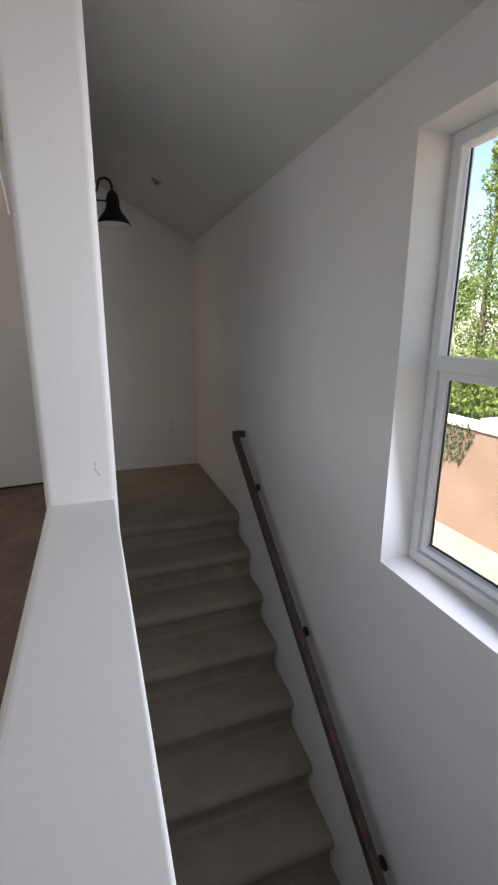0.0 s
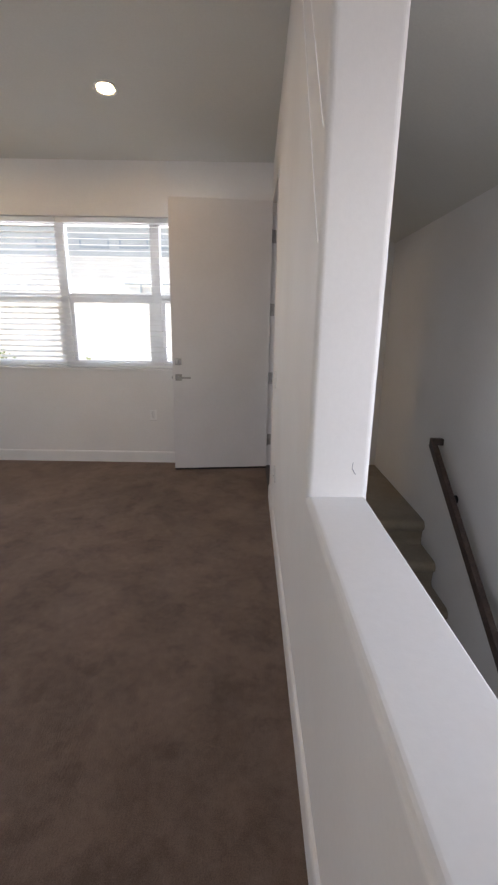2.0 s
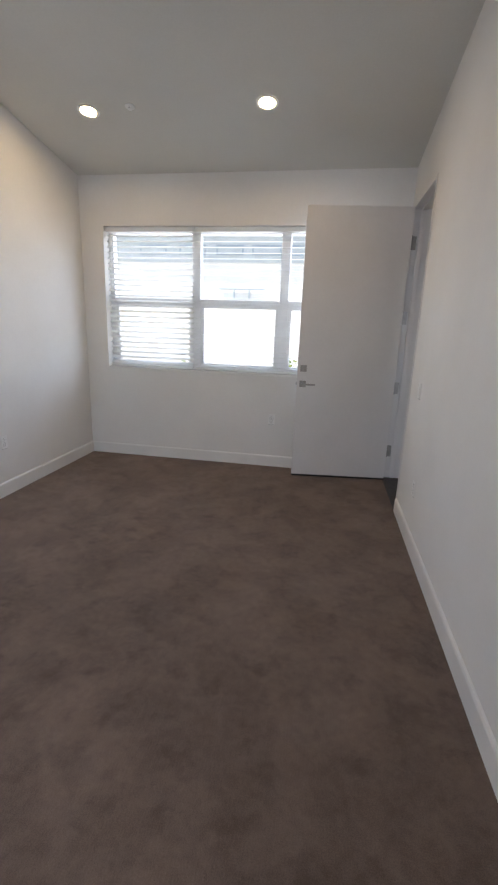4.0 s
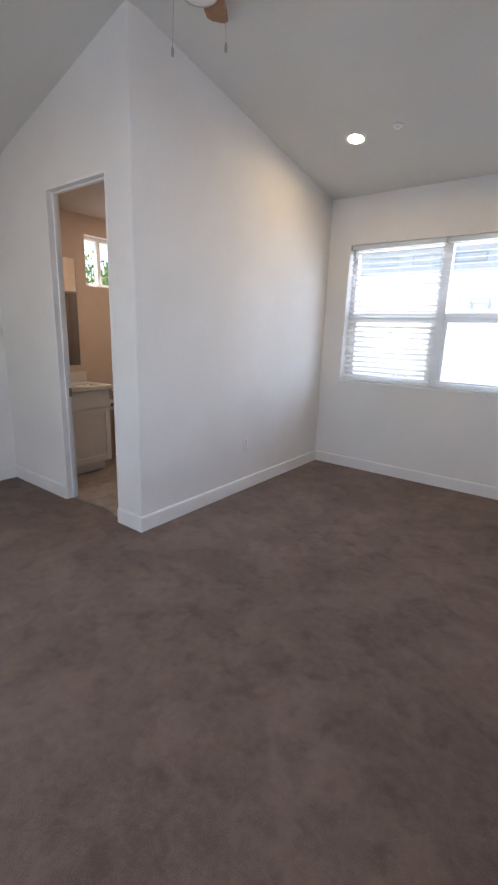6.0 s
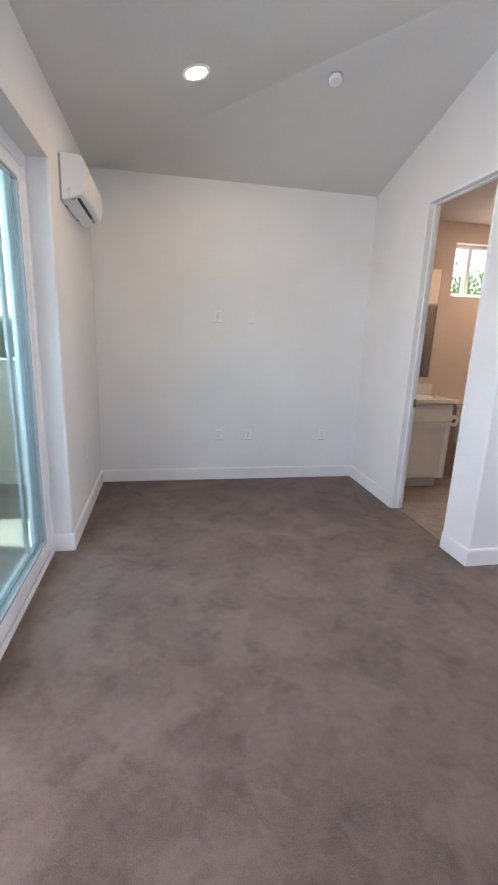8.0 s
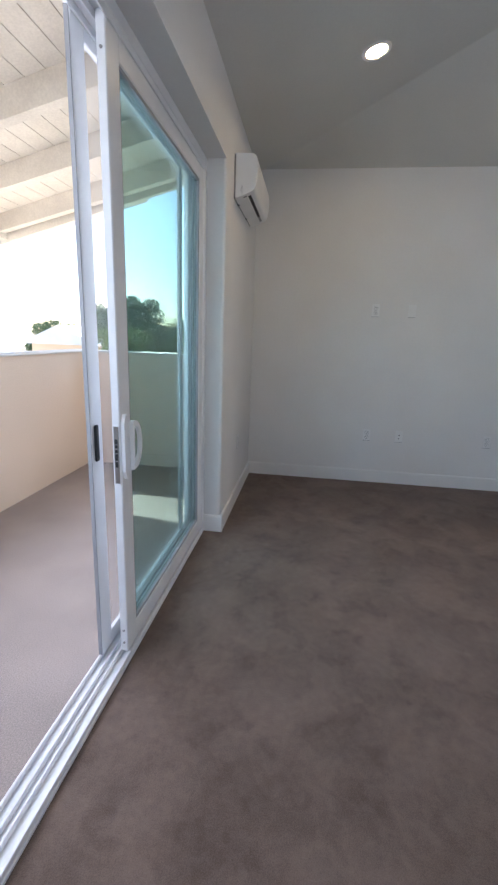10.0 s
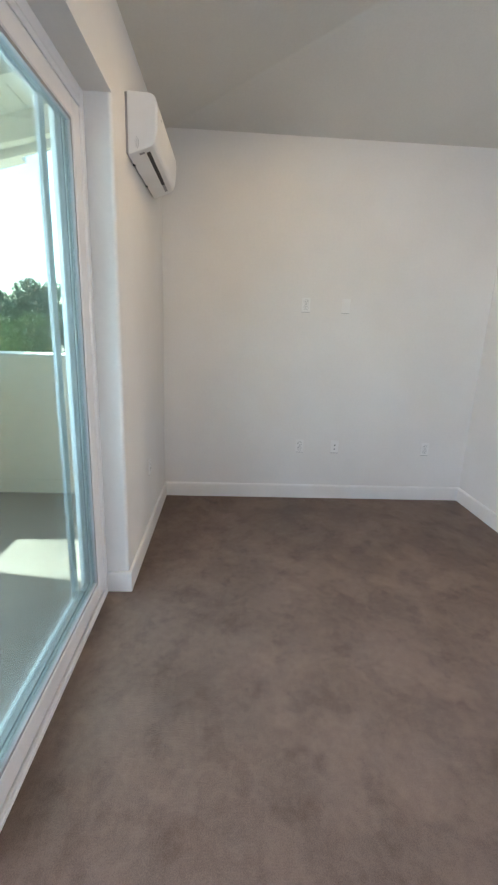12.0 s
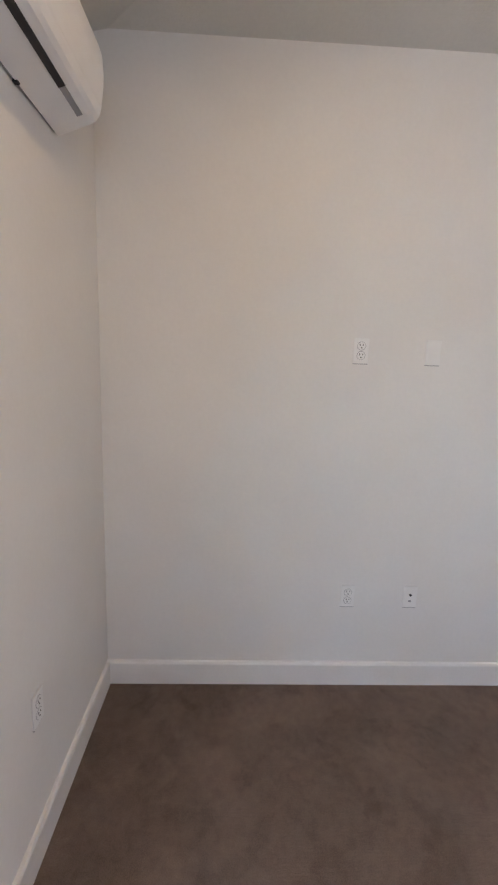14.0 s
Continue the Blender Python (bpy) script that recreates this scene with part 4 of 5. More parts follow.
def belly(p):
    """Height of the sloping underside at a distance from the wall."""
    return 2.120 + 0.373 * (p - 0.010)


def under(p0, p1, proud, thick, x0, x1):
    """A strip lying on the sloping underside."""
    return prism(bmesh.new(), [(AY + p0, belly(p0) - proud), (AY + p1, belly(p1) - proud), (AY + p1, belly(p1) + thick), (AY + p0, belly(p0) + thick)], "x", x0, x1)


unit = empty("air_conditioner", (-4.52, AY, 2.10), "white wall-mounted split air conditioner", "air conditioner")
profile = [(0.010, 2.120), (0.085, 2.148), (0.110, 2.158), (0.122, 2.165), (0.131, 2.176), (0.137, 2.191), (0.140, 2.210), (0.143, 2.26), (0.143, 2.325), (0.140, 2.347), (0.132, 2.362), (0.116, 2.371), (0.010, 2.376)]
bm = prism(bmesh.new(), [(AY + p, z) for p, z in profile], "x", AX0, AX1)
bmesh.ops.bevel(bm, geom=[e for e in bm.edges if len({round(v.co.x, 4) for v in e.verts}) == 1], offset=0.006, segments=3, profile=0.5, affect="EDGES")
body = part("body", bm, ACPLASTIC, unit)
part("back_plate", block(AX0 + 0.008, AX1 - 0.004, AY, AY + 0.010, 2.128, 2.370), GREY, unit, "grey mounting plate")
part("front_panel", prism(bmesh.new(), [(AY + 0.139, 2.200), (AY + 0.1465, 2.25), (AY + 0.148, 2.29), (AY + 0.1445, 2.335), (AY + 0.136, 2.358), (AY + 0.131, 2.352), (AY + 0.139, 2.31), (AY + 0.139, 2.25), (AY + 0.134, 2.200)], "x", AX0 + 0.008, AX1 - 0.004), ACPLASTIC, body)
part("panel_gap", prism(bmesh.new(), [(AY + 0.1345, 2.1965), (AY + 0.1370, 2.1965), (AY + 0.1374, 2.2000), (AY + 0.1345, 2.2000)], "x", AX0 + 0.012, AX1 - 0.008), SLOT, body, "dark gap under the front panel")
part("air_slot", under(0.085, 0.102, 0.0015, 0.004, AX0 + 0.19, AX1 - 0.05), SLOT, body, "dark air outlet slot")
part("slot_end", under(0.086, 0.101, 0.0012, 0.004, AX0 + 0.06, AX0 + 0.19), GREY, body, "grey end of the outlet slot")
part("rating_label", under(0.055, 0.078, 0.0010, 0.002, AX1 - 0.050, AX1 - 0.030), GREY, body)
part("sensor_dot", rod(bmesh.new(), (AX1 - 0.10, AY + 0.1475, 2.30), (AX1 - 0.10, AY + 0.1490, 2.30), 0.004, seg=12), GREY, body)
for x in (AX1 - 0.14, AX1 - 0.48):
    part("lower_clip", block(x - 0.007, x + 0.007, AY + 0.003, AY + 0.015, 2.117, 2.123), SLOT, unit)
for k in range(3):
    a0 = radians(-50)
    bm = tube(bmesh.new(), [(AX1 + 0.0005, AY + 0.034 + (0.010 + 0.007 * k) * math.cos(a0 + radians(100) * j / 8), 2.170 + (0.010 + 0.011 * k) * math.sin(a0 + radians(100) * j / 8)) for j in range(9)], 0.0009, 5)
    part("side_vent", bm, GREY, body)
unit.location.z += 0.010

# ceiling fan
FX, FY = -2.70, 1.80
FZ = ceiling_z(FX, FY)
fan = empty("ceiling_fan", (FX, FY, FZ), "ceiling fan with wooden blades and a glass light bowl", "ceiling fan")
up = Matrix.Translation((FX, FY, 0))
part("canopy", lathe(bmesh.new(), [(0.03, FZ - 0.06), (0.065, FZ - 0.045), (0.07, FZ + 0.02)], up, 28), NICKEL, fan, smooth=True)
part("motor", lathe(bmesh.new(), [(0.07, 2.975), (0.105, 2.985), (0.115, 3.01), (0.11, 3.06), (0.08, 3.09), (0.03, FZ - 0.05)], up, 32), NICKEL, fan, smooth=True)
part("light_bowl", lathe(bmesh.new(), [(0.012, 2.898), (0.05, 2.904), (0.085, 2.918), (0.094, 2.932), (0.094, 2.937)], up, 32), PORCELAIN, fan, "frosted glass light bowl, unlit", smooth=True)
part("switch_housing", lathe(bmesh.new(), [(0.09, 2.935), (0.092, 2.97), (0.06, 2.977)], up, 32), NICKEL, fan, smooth=True)
for k in range(5):
    turn = up @ pose(0, 0, 0, 0, 0, 122 + 72 * k)
    outline = [(0.15, -0.045), (0.26, -0.058), (0.44, -0.064), (0.50, -0.060), (0.52, -0.035), (0.52, 0.035), (0.50, 0.060), (0.44, 0.064), (0.26, 0.058), (0.15, 0.045)]
    bm = prism(bmesh.new(), outline, "z", -0.004, 0.004)
    bm.transform(turn @ pose(0, 0, 3.115, 10, 0, 0))
    blade = part("blade", bm, BLADE, fan, "reddish-brown wooden blade")
    bm = prism(bmesh.new(), [(0.08, -0.018), (0.18, -0.035), (0.22, 0.0), (0.18, 0.035), (0.08, 0.018)], "z", -0.011, -0.005)
    bm.transform(turn @ pose(0, 0, 3.115, 10, 0, 0))
    part("blade_iron", bm, NICKEL, blade)
for x, y, z in ((-2.775, 1.703, 2.675), (-2.625, 1.905, 2.737)):
    chain = part("pull_chain", rod(bmesh.new(), (x, y, z + 0.02), (x * 0.92 + FX * 0.08, y * 0.92 + FY * 0.08, 2.96), 0.0008, seg=6), NICKEL, fan)
    part("pull_fob", lathe(bmesh.new(), [(0.003, -0.018), (0.0065, -0.016), (0.0070, 0.0), (0.0055, 0.014), (0.002, 0.022)], Matrix.Translation((x, y, z)), 16), GREY, chain, "small grey pull fob", smooth=True)

# scuff on the end of the entry wall
bm = tube(bmesh.new(), [(-0.058, Y_PILLAR - 0.0006, 0.985), (-0.060, Y_PILLAR - 0.0006, 0.965), (-0.054, Y_PILLAR - 0.0006, 0.955), (-0.048, Y_PILLAR - 0.0006, 0.945)], 0.0016, 5)
part("wall_scuff", bm, GREY, None, "small grey scuff on the white wall end", "scuff", kind="structure")

# ---------------------------------------------------------------- bathroom
part("bath_lining_west", wall_x(X_WEST, X_WEST + 0.006, Y_BATH + 0.09, Y_NORTH, -0.008, 2.52, [BW]), BATHWALL, None, "warm beige bathroom wall", "wall", kind="structure")
part("bath_lining_north", block(X_WEST + 0.006, X_BATH - 0.12, Y_NORTH - 0.006, Y_NORTH, -0.008, 2.52), BATHWALL, None, "warm beige bathroom wall", "wall", kind="structure")
part("bath_lining_east", block(X_BATH - 0.126, X_BATH - 0.12, Y_BATH + 0.09, Y_NORTH - 0.006, -0.008, 2.52), BATHWALL, None, "warm beige bathroom wall", "wall", kind="structure")
# Unseen lamp, added to brighten the bathroom.
bath_lamp = empty("added_bath_light", (-4.3, 3.4, 2.52), "unseen round ceiling light added to brighten the bathroom, lit", "ceiling light")
part("bath_trim", rod(bmesh.new(), (-4.3, 3.4, 2.519), (-4.3, 3.4, 2.505), 0.15, seg=36), PLASTIC, bath_lamp)
part("bath_diffuser", rod(bmesh.new(), (-4.3, 3.4, 2.505), (-4.3, 3.4, 2.49), 0.135, seg=36), glow("bath_glow", (1.0, 0.78, 0.56), 18.0), bath_lamp)

curtain = empty("shower_curtain", (X_BATH - 0.22, 3.0, 0.12), "dark brown-grey shower curtain hanging from a rod", "shower curtain")
part("rod", rod(bmesh.new(), (X_BATH - 0.22, Y_BATH + 0.10, 1.90), (X_BATH - 0.22, Y_NORTH - 0.008, 1.90), 0.012, seg=12), NICKEL, curtain)
wave = [(X_BATH - 0.22 + 0.028 * math.sin(k * 0.9) + 0.008 * math.sin(k * 2.3), Y_BATH + 0.14 + 0.026 * k) for k in range(91)]
part("cloth", prism(bmesh.new(), wave + [(x + 0.004, y) for x, y in wave[::-1]], "z", 0.12, 1.885), SHOWER, curtain)

VX, VY0, VY1 = -4.80, 2.06, 2.695
vanity = empty("vanity_cabinet", (-5.0, 2.38, 0), "white shaker vanity cabinet with one drawer", "cabinet")
bm = block(X_WEST + 0.006, VX, VY0, VY1, 0.10, 0.845)
box(bm, X_WEST + 0.006, VX - 0.06, VY0, VY1 - 0.04, 0.0, 0.10)
part("carcass", bm, CABINET, vanity)


def shaker(name, y0, y1, z0, z1, parent):
    bm = bmesh.new()
    w = 0.055 if z1 - z0 > 0.3 else 0.0
    if w:
        for a, b, c, d in ((y0, y0 + w, z0, z1), (y1 - w, y1, z0, z1), (y0 + w, y1 - w, z0, z0 + w), (y0 + w, y1 - w, z1 - w, z1)):
            box(bm, VX, VX + 0.019, a, b, c, d, bevel=0.0015, segs=1)
        box(bm, VX, VX + 0.009, y0 + w, y1 - w, z0 + w, z1 - w)
    else:
        box(bm, VX, VX + 0.019, y0, y1, z0, z1, bevel=0.002, segs=1)
    return part(name, bm, CABINET, parent)


shaker("drawer_front", VY0 + 0.008, VY1 - 0.008, 0.665, 0.835, vanity)
shaker("cabinet_door", VY0 + 0.008, VY1 - 0.008, 0.115, 0.655, vanity)
part("side_panel", block(X_WEST + 0.02, VX, VY1, VY1 + 0.004, 0.10, 0.845), CABINET, vanity)
top = empty("countertop", (-5.0, 2.38, 0.845), "pale quartz vanity top with an inset basin", "countertop")
bm = bmesh.new()
for x0, x1, y0, y1 in ((X_WEST + 0.006, -5.16, 2.045, 2.72), (-4.88, VX + 0.035, 2.045, 2.72), (-5.16, -4.88, 2.045, 2.15), (-5.16, -4.88, 2.60, 2.72)):
    box(bm, x0, x1, y0, y1, 0.845, 0.880)
part("slab", bm, QUARTZ, top)
part("backsplash", block(X_WEST + 0.006, X_WEST + 0.026, 2.045, 2.72, 0.880, 0.985, bevel=0.002, segs=1), QUARTZ, top)
bm = lathe(bmesh.new(), [(0.02, 0.74), (0.09, 0.755), (0.125, 0.80), (0.138, 0.862), (0.146, 0.884), (0.155, 0.884), (0.155, 0.846), (0.135, 0.79), (0.10, 0.735), (0.02, 0.725)], Matrix.Translation((-5.02, 2.375, 0)) @ Matrix.Diagonal((1.0, 1.5, 1, 1)), 36, closed=False)
part("basin", bm, PORCELAIN, top, "white oval basin", smooth=True)
tap = empty("bath_faucet", (-5.185, 2.375, 0.88), "chrome single-lever basin faucet", "faucet")
part("spout", tube(bmesh.new(), [(-5.185, 2.375, 0.88), (-5.185, 2.375, 1.0), (-5.165, 2.375, 1.03), (-5.11, 2.375, 1.03), (-5.08, 2.375, 1.01)], 0.012, 12), NICKEL, tap, smooth=True)
part("tap_lever", block(-5.20, -5.12, 2.368, 2.382, 1.045, 1.055, bevel=0.003), NICKEL, tap)
mirror = empty("bath_mirror", (X_WEST + 0.01, 2.36, 1.04), "frameless rectangular bathroom mirror", "mirror")
part("mirror_glass", block(X_WEST + 0.007, X_WEST + 0.013, 2.07, 2.665, 1.05, 2.09), MIRROR, mirror)
part("mirror_edge", block(X_WEST + 0.0065, X_WEST + 0.0125, 2.665, 2.672, 1.05, 2.09), GREY, mirror)
roll = empty("toilet_paper_holder", (-4.92, 2.74, 0.66), "white toilet paper roll on a metal holder", "toilet paper holder")
part("holder_arm", tube(bmesh.new(), [(-4.99, 2.692, 0.66), (-4.99, 2.765, 0.66), (-4.985, 2.775, 0.66), (-4.84, 2.775, 0.66)], 0.006, 8), NICKEL, roll)
turned = Matrix.Translation((-4.91, 2.775, 0.66)) @ pose(0, 0, 0, 0, 90, 0)
part("paper_roll", lathe(bmesh.new(), [(0.020, -0.05), (0.055, -0.05), (0.055, 0.05), (0.020, 0.05), (0.020, -0.05)], turned, 28, closed=False), PAPER, roll)
part("roll_core", lathe(bmesh.new(), [(0.0195, -0.049), (0.0195, 0.049)], turned, 20), SLOT, roll)
toilet = empty("toilet", (-4.95, 3.25, 0), "white porcelain toilet beside the vanity", "toilet")
part("tank", block(X_WEST + 0.02, -5.04, 3.04, 3.44, 0.36, 0.74, bevel=0.02), PORCELAIN, toilet)
part("tank_lid", block(X_WEST + 0.015, -5.03, 3.03, 3.45, 0.74, 0.775, bevel=0.01), PORCELAIN, toilet)
oval = Matrix.Translation((-4.78, 3.24, 0)) @ Matrix.Diagonal((1.35, 1.0, 1, 1))
part("bowl", lathe(bmesh.new(), [(0.11, 0.0), (0.12, 0.02), (0.10, 0.10), (0.12, 0.22), (0.17, 0.34), (0.185, 0.385), (0.16, 0.39)], oval, 32), PORCELAIN, toilet, smooth=True)
part("toilet_seat", lathe(bmesh.new(), [(0.10, 0.39), (0.188, 0.39), (0.192, 0.40), (0.185, 0.412), (0.10, 0.415)], oval, 32), PLASTIC, toilet, smooth=True)

# plank floor of the bathroom, each board a piece
plank_floor = empty("plank_floor", (-4.3, 3.2, -0.008), "brown wood-look vinyl plank floor", "floor", kind="structure")
bm = block(-0.075, 0.075, -0.59, 0.59, -0.004, 0.004, bevel=0.0012, segs=1)
plank_mesh = bpy.data.meshes.new("plank")
bm.to_mesh(plank_mesh)
bm.free()
plank_mesh.materials.append(PLANK)
for i in range(12):
    for j in range(-1, 3):
        x, y = X_WEST + 0.09 + 0.1515 * i, 2.58 + 1.183 * j + 0.37 * (i % 3)
        if x < X_BATH - 0.2 and Y_BATH + 0.09 + 0.5 < y < Y_NORTH - 0.5:
            s = new("plank", plank_mesh)
            s.parent, s.matrix_parent_inverse = plank_floor, Matrix.Translation(-plank_floor.location)
            s.matrix_basis = pose(x, y, -0.005)
bm = bmesh.new()
for i in range(12):
    x = X_WEST + 0.09 + 0.1515 * i
    if x < X_BATH - 0.2:
        box(bm, x - 0.075, x + 0.075, Y_BATH + 0.06, 2.60 + 0.37 * (i % 3) - 0.595 + 0.6 * (i % 2), -0.010, -0.0035)
part("cut_plank", bm, PLANK, plank_floor)
part("bath_transition", block(BD[0] + 0.0, BD[1] - 0.0, Y_BATH + 0.045, Y_BATH + 0.075, -0.004, 0.004, bevel=0.0015, segs=1), NICKEL, None, "thin metal strip between carpet and planks", "transition strip", kind="structure")

# cords that hang loose from the ceiling beside the half wall
def loose_cord(name, label, strands, r):
    ob = empty(name, strands[0][0], label, "cord")
    for path in strands:
        part("strand", tube(bmesh.new(), path, r, 8), PLASTIC, ob, smooth=True)
    return ob


cx, cy = -0.2725, 0.274
cz = ceiling_z(cx, cy) + 0.002
loose_cord("hanging_cord", "white doubled cord hanging straight from the ceiling", [[(cx + k, cy, cz), (cx + k, cy, 1.9), (cx + k, cy, 0.70)] for k in (-0.0029, 0.0029)], 0.0030)
sx, sy = -0.365, 1.62
sz = ceiling_z(sx, sy) + 0.002
loose_cord("slack_string", "thin white string slung from the ceiling to the wall's edge", [[(sx, sy, sz), (-0.262, 1.50, 2.15), (-0.205, 1.456, 1.62)], [(sx + 0.004, sy, sz), (-0.250, 1.492, 2.20), (-0.205, 1.458, 1.90)]], 0.0016)

# ---------------------------------------------------------------- balcony
BX0, BX1, BY0 = -5.30, 1.2, -2.25
part("balcony_floor", block(BX0 - 0.2, BX1, BY0 - 0.2, Y_SOUTH - T, -0.30, -0.03), DECK, None, "pinkish-brown coated balcony floor", "balcony floor", kind="structure")
part("parapet_south", block(BX0 - 0.18, BX1, BY0 - 0.18, BY0, LOWER, 1.10), STUCCO, None, "peach stucco balcony parapet", "parapet", kind="structure")
part("parapet_west", block(BX0 - 0.18, BX0, BY0, Y_SOUTH - T, LOWER, 1.10), STUCCO, None, "peach stucco balcony parapet", "parapet", kind="structure")
part("parapet_east", block(BX1, BX1 + 0.18, BY0 - 0.18, Y_SOUTH - T, LOWER, 1.10), STUCCO, None, "peach stucco end parapet of the balcony", "parapet", kind="structure")
part("parapet_cap", block(BX0 - 0.21, BX1, BY0 - 0.21, BY0 + 0.025, 1.10, 1.114, bevel=0.004), WHITESTUCCO, None, "pale cap on the parapet", "parapet cap", kind="structure")
part("parapet_cap_west", block(BX0 - 0.21, BX0 + 0.025, BY0 + 0.025, Y_SOUTH - T, 1.10, 1.114, bevel=0.004), WHITESTUCCO, None, "pale cap on the parapet", "parapet cap", kind="structure")


def roof_z(y):
    return 3.16 + 0.27 * (y + 0.78)


porch = empty("balcony_roof", (-2.4, -1.7, 2.6), "white board balcony roof on exposed beams", "roof", kind="structure")
EX0, EX1, EY0 = -5.87, BX1 + 0.3, BY0 - 1.3
run = -0.78 - EY0
n = 19
for k in range(n):
    y0, y1 = EY0 + run * k / n, EY0 + run * (k + 1) / n - 0.006
    bm = prism(bmesh.new(), [(y0, roof_z(y0)), (y1, roof_z(y1)), (y1, roof_z(y1) + 0.02), (y0, roof_z(y0) + 0.02)], "x", EX0, EX1)
    part("soffit_board", bm, SOFFIT, porch)
part("roof_deck", prism(bmesh.new(), [(EY0 - 0.05, roof_z(EY0) + 0.021), (-0.776, roof_z(-0.776) + 0.021), (-0.776, roof_z(-0.776) + 0.08), (EY0 - 0.05, roof_z(EY0) + 0.07)], "x", EX0 - 0.02, EX1), ROOFING, porch)
for x in (-5.80, -5.0, -4.2, -3.4, -2.6, -1.8, -1.0, -0.2, 0.6):
    bm = prism(bmesh.new(), [(EY0 + 0.02, roof_z(EY0) - 0.16), (-0.78, roof_z(-0.78) - 0.20), (-0.78, roof_z(-0.78)), (EY0 + 0.02, roof_z(EY0 + 0.02))], "x", x - 0.045, x + 0.045)
    part("beam", bm, SOFFIT, porch)
# Added eave piece, not a known roof part; it trims the floor's sun patch.
part("sun_blocking_eave", prism(bmesh.new(), [(EY0, roof_z(EY0)), (-2.07, roof_z(-2.07)), (-2.07, roof_z(-2.07) + 0.07), (EY0, roof_z(EY0) + 0.07)], "x", -6.65, EX0 - 0.05), SOFFIT, porch)
part("edge_beam", block(EX0, EX1, EY0 + 0.04, EY0 + 0.16, roof_z(EY0) - 0.18, roof_z(EY0) - 0.005, bevel=0.004), SOFFIT, porch)
part("west_edge_beam", prism(bmesh.new(), [(EY0 + 0.02, roof_z(EY0) - 0.24), (-0.78, 2.915), (-0.78, 3.16), (EY0 + 0.02, roof_z(EY0))], "x", EX0 - 0.05, EX0), SOFFIT, porch)

# ---------------------------------------------------------------- outside
part("ground", block(-400, 400, -400, 400, LOWER - 0.4, LOWER - 0.15), CONCRETE, None, "pale concrete and dry ground", "ground", kind="structure")
# main roof over the rooms
bm = bmesh.new()
zr = 3.75
eave = [(X_WEST - 0.6, Y_SOUTH - 0.25, 2.95), (X_EAST + 0.6, Y_SOUTH - 0.25, 2.95), (X_EAST + 0.6, Y_NORTH + 0.6, 2.95), (X_WEST - 0.6, Y_NORTH + 0.6, 2.95), (-3.4, 1.95, zr), (-1.0, 1.95, zr)]
v = [bm.verts.new(p) for p in eave]
for f in ((0, 1, 5, 4), (1, 2, 5), (2, 3, 4, 5), (3, 0, 4)):
    bm.faces.new([v[k] for k in f])
made = bmesh.ops.extrude_face_region(bm, geom=bm.faces[:])
bmesh.ops.translate(bm, verts=[g for g in made["geom"] if isinstance(g, bmesh.types.BMVert)], vec=(0, 0, 0.08))
bmesh.ops.recalc_face_normals(bm, faces=bm.faces)
part("house_roof", bm, ROOFING, None, "brown shingle hip roof", "roof", kind="structure")


def leaves(bm, place, r, n, size, flat=1.0, rng=random):
    """Many small leaf blades scattered through a lumpy ball."""
    for _ in range(n):
        d = Vector((rng.gauss(0, 1), rng.gauss(0, 1), rng.gauss(0, 1))).normalized() * r * rng.uniform(0.55, 1.05)
        d.z *= flat
        p = Vector(place) + d
        s = size * rng.uniform(0.6, 1.3)
        q = Euler((rng.uniform(0, 6.3), rng.uniform(0, 6.3), rng.uniform(0, 6.3))).to_matrix()
        a = [p + q @ Vector(w) * s for w in ((-0.5, 0, 0), (0, -0.28, 0.06), (0.5, 0, 0), (0, 0.28, 0.06))]
        vs = [bm.verts.new(w) for w in a]
        bm.faces.new(vs)


def tree(x, y, base, height, spread, mat, label, seed, n=16, size=0.35, per=150):
    rng = random.Random(seed)
    ob = empty("tree", (x, y, base), label, "tree", "trees beyond the balcony")
    bm = bmesh.new()
    fork = base + height * 0.42
    tube_pts = [(x, y, base), (x + 0.1, y, base + height * 0.2), (x, y + 0.1, fork)]
    for a, b, r0, r1 in zip(tube_pts, tube_pts[1:], (0.03, 0.022), (0.022, 0.016)):
        rod(bm, a, b, r0 * height, r1 * height, 10)
    clumps = []
    for k in range(n):
        a = 2 * math.pi * k / n + rng.uniform(-0.4, 0.4)
        rr = spread * rng.uniform(0.15, 0.85)
        c = (x + rr * math.cos(a), y + rr * math.sin(a), base + height * rng.uniform(0.5, 0.93) - 0.12 * rr)
        clumps.append(c)
        if k % 2 == 0:
            rod(bm, (x, y + 0.1, fork - 0.1 * rng.random() * height), c, 0.010 * height, 0.003 * height, 6)
    part("trunk", bm, BARK, ob)
    bm = bmesh.new()
    for c in clumps:
        leaves(bm, c, spread * rng.uniform(0.28, 0.45), per, size, 0.8, rng)
    part("crown", bm, mat, ob)
    return ob


tree(-27.0, -10.35, LOWER - 0.15, 6.6, 1.45, LEAF, "tall dark green tree with an uneven crown", 3, 40, 0.13, 420)
tree(-27.6, -12.6, LOWER - 0.15, 5.6, 1.2, LEAF, "lower green tree beside the tall one", 41, 26, 0.13, 340)
tree(-26.0, -8.0, LOWER - 0.15, 5.0, 1.6, LEAF, "mid-green leafy tree beyond the balcony", 7, 30, 0.13, 380)
tree(-25.0, -6.2, LOWER - 0.15, 5.0, 1.8, LEAF2, "low light green leafy tree", 5, 30, 0.13, 380)
tree(-24.0, -4.1, LOWER - 0.15, 4.9, 1.8, LEAF2, "low light green leafy tree", 13, 26, 0.13, 360)
tree(-23.0, -9.6, LOWER - 0.15, 4.7, 1.5, LEAF2, "low olive-green tree before the dark one", 19, 28, 0.12, 380)
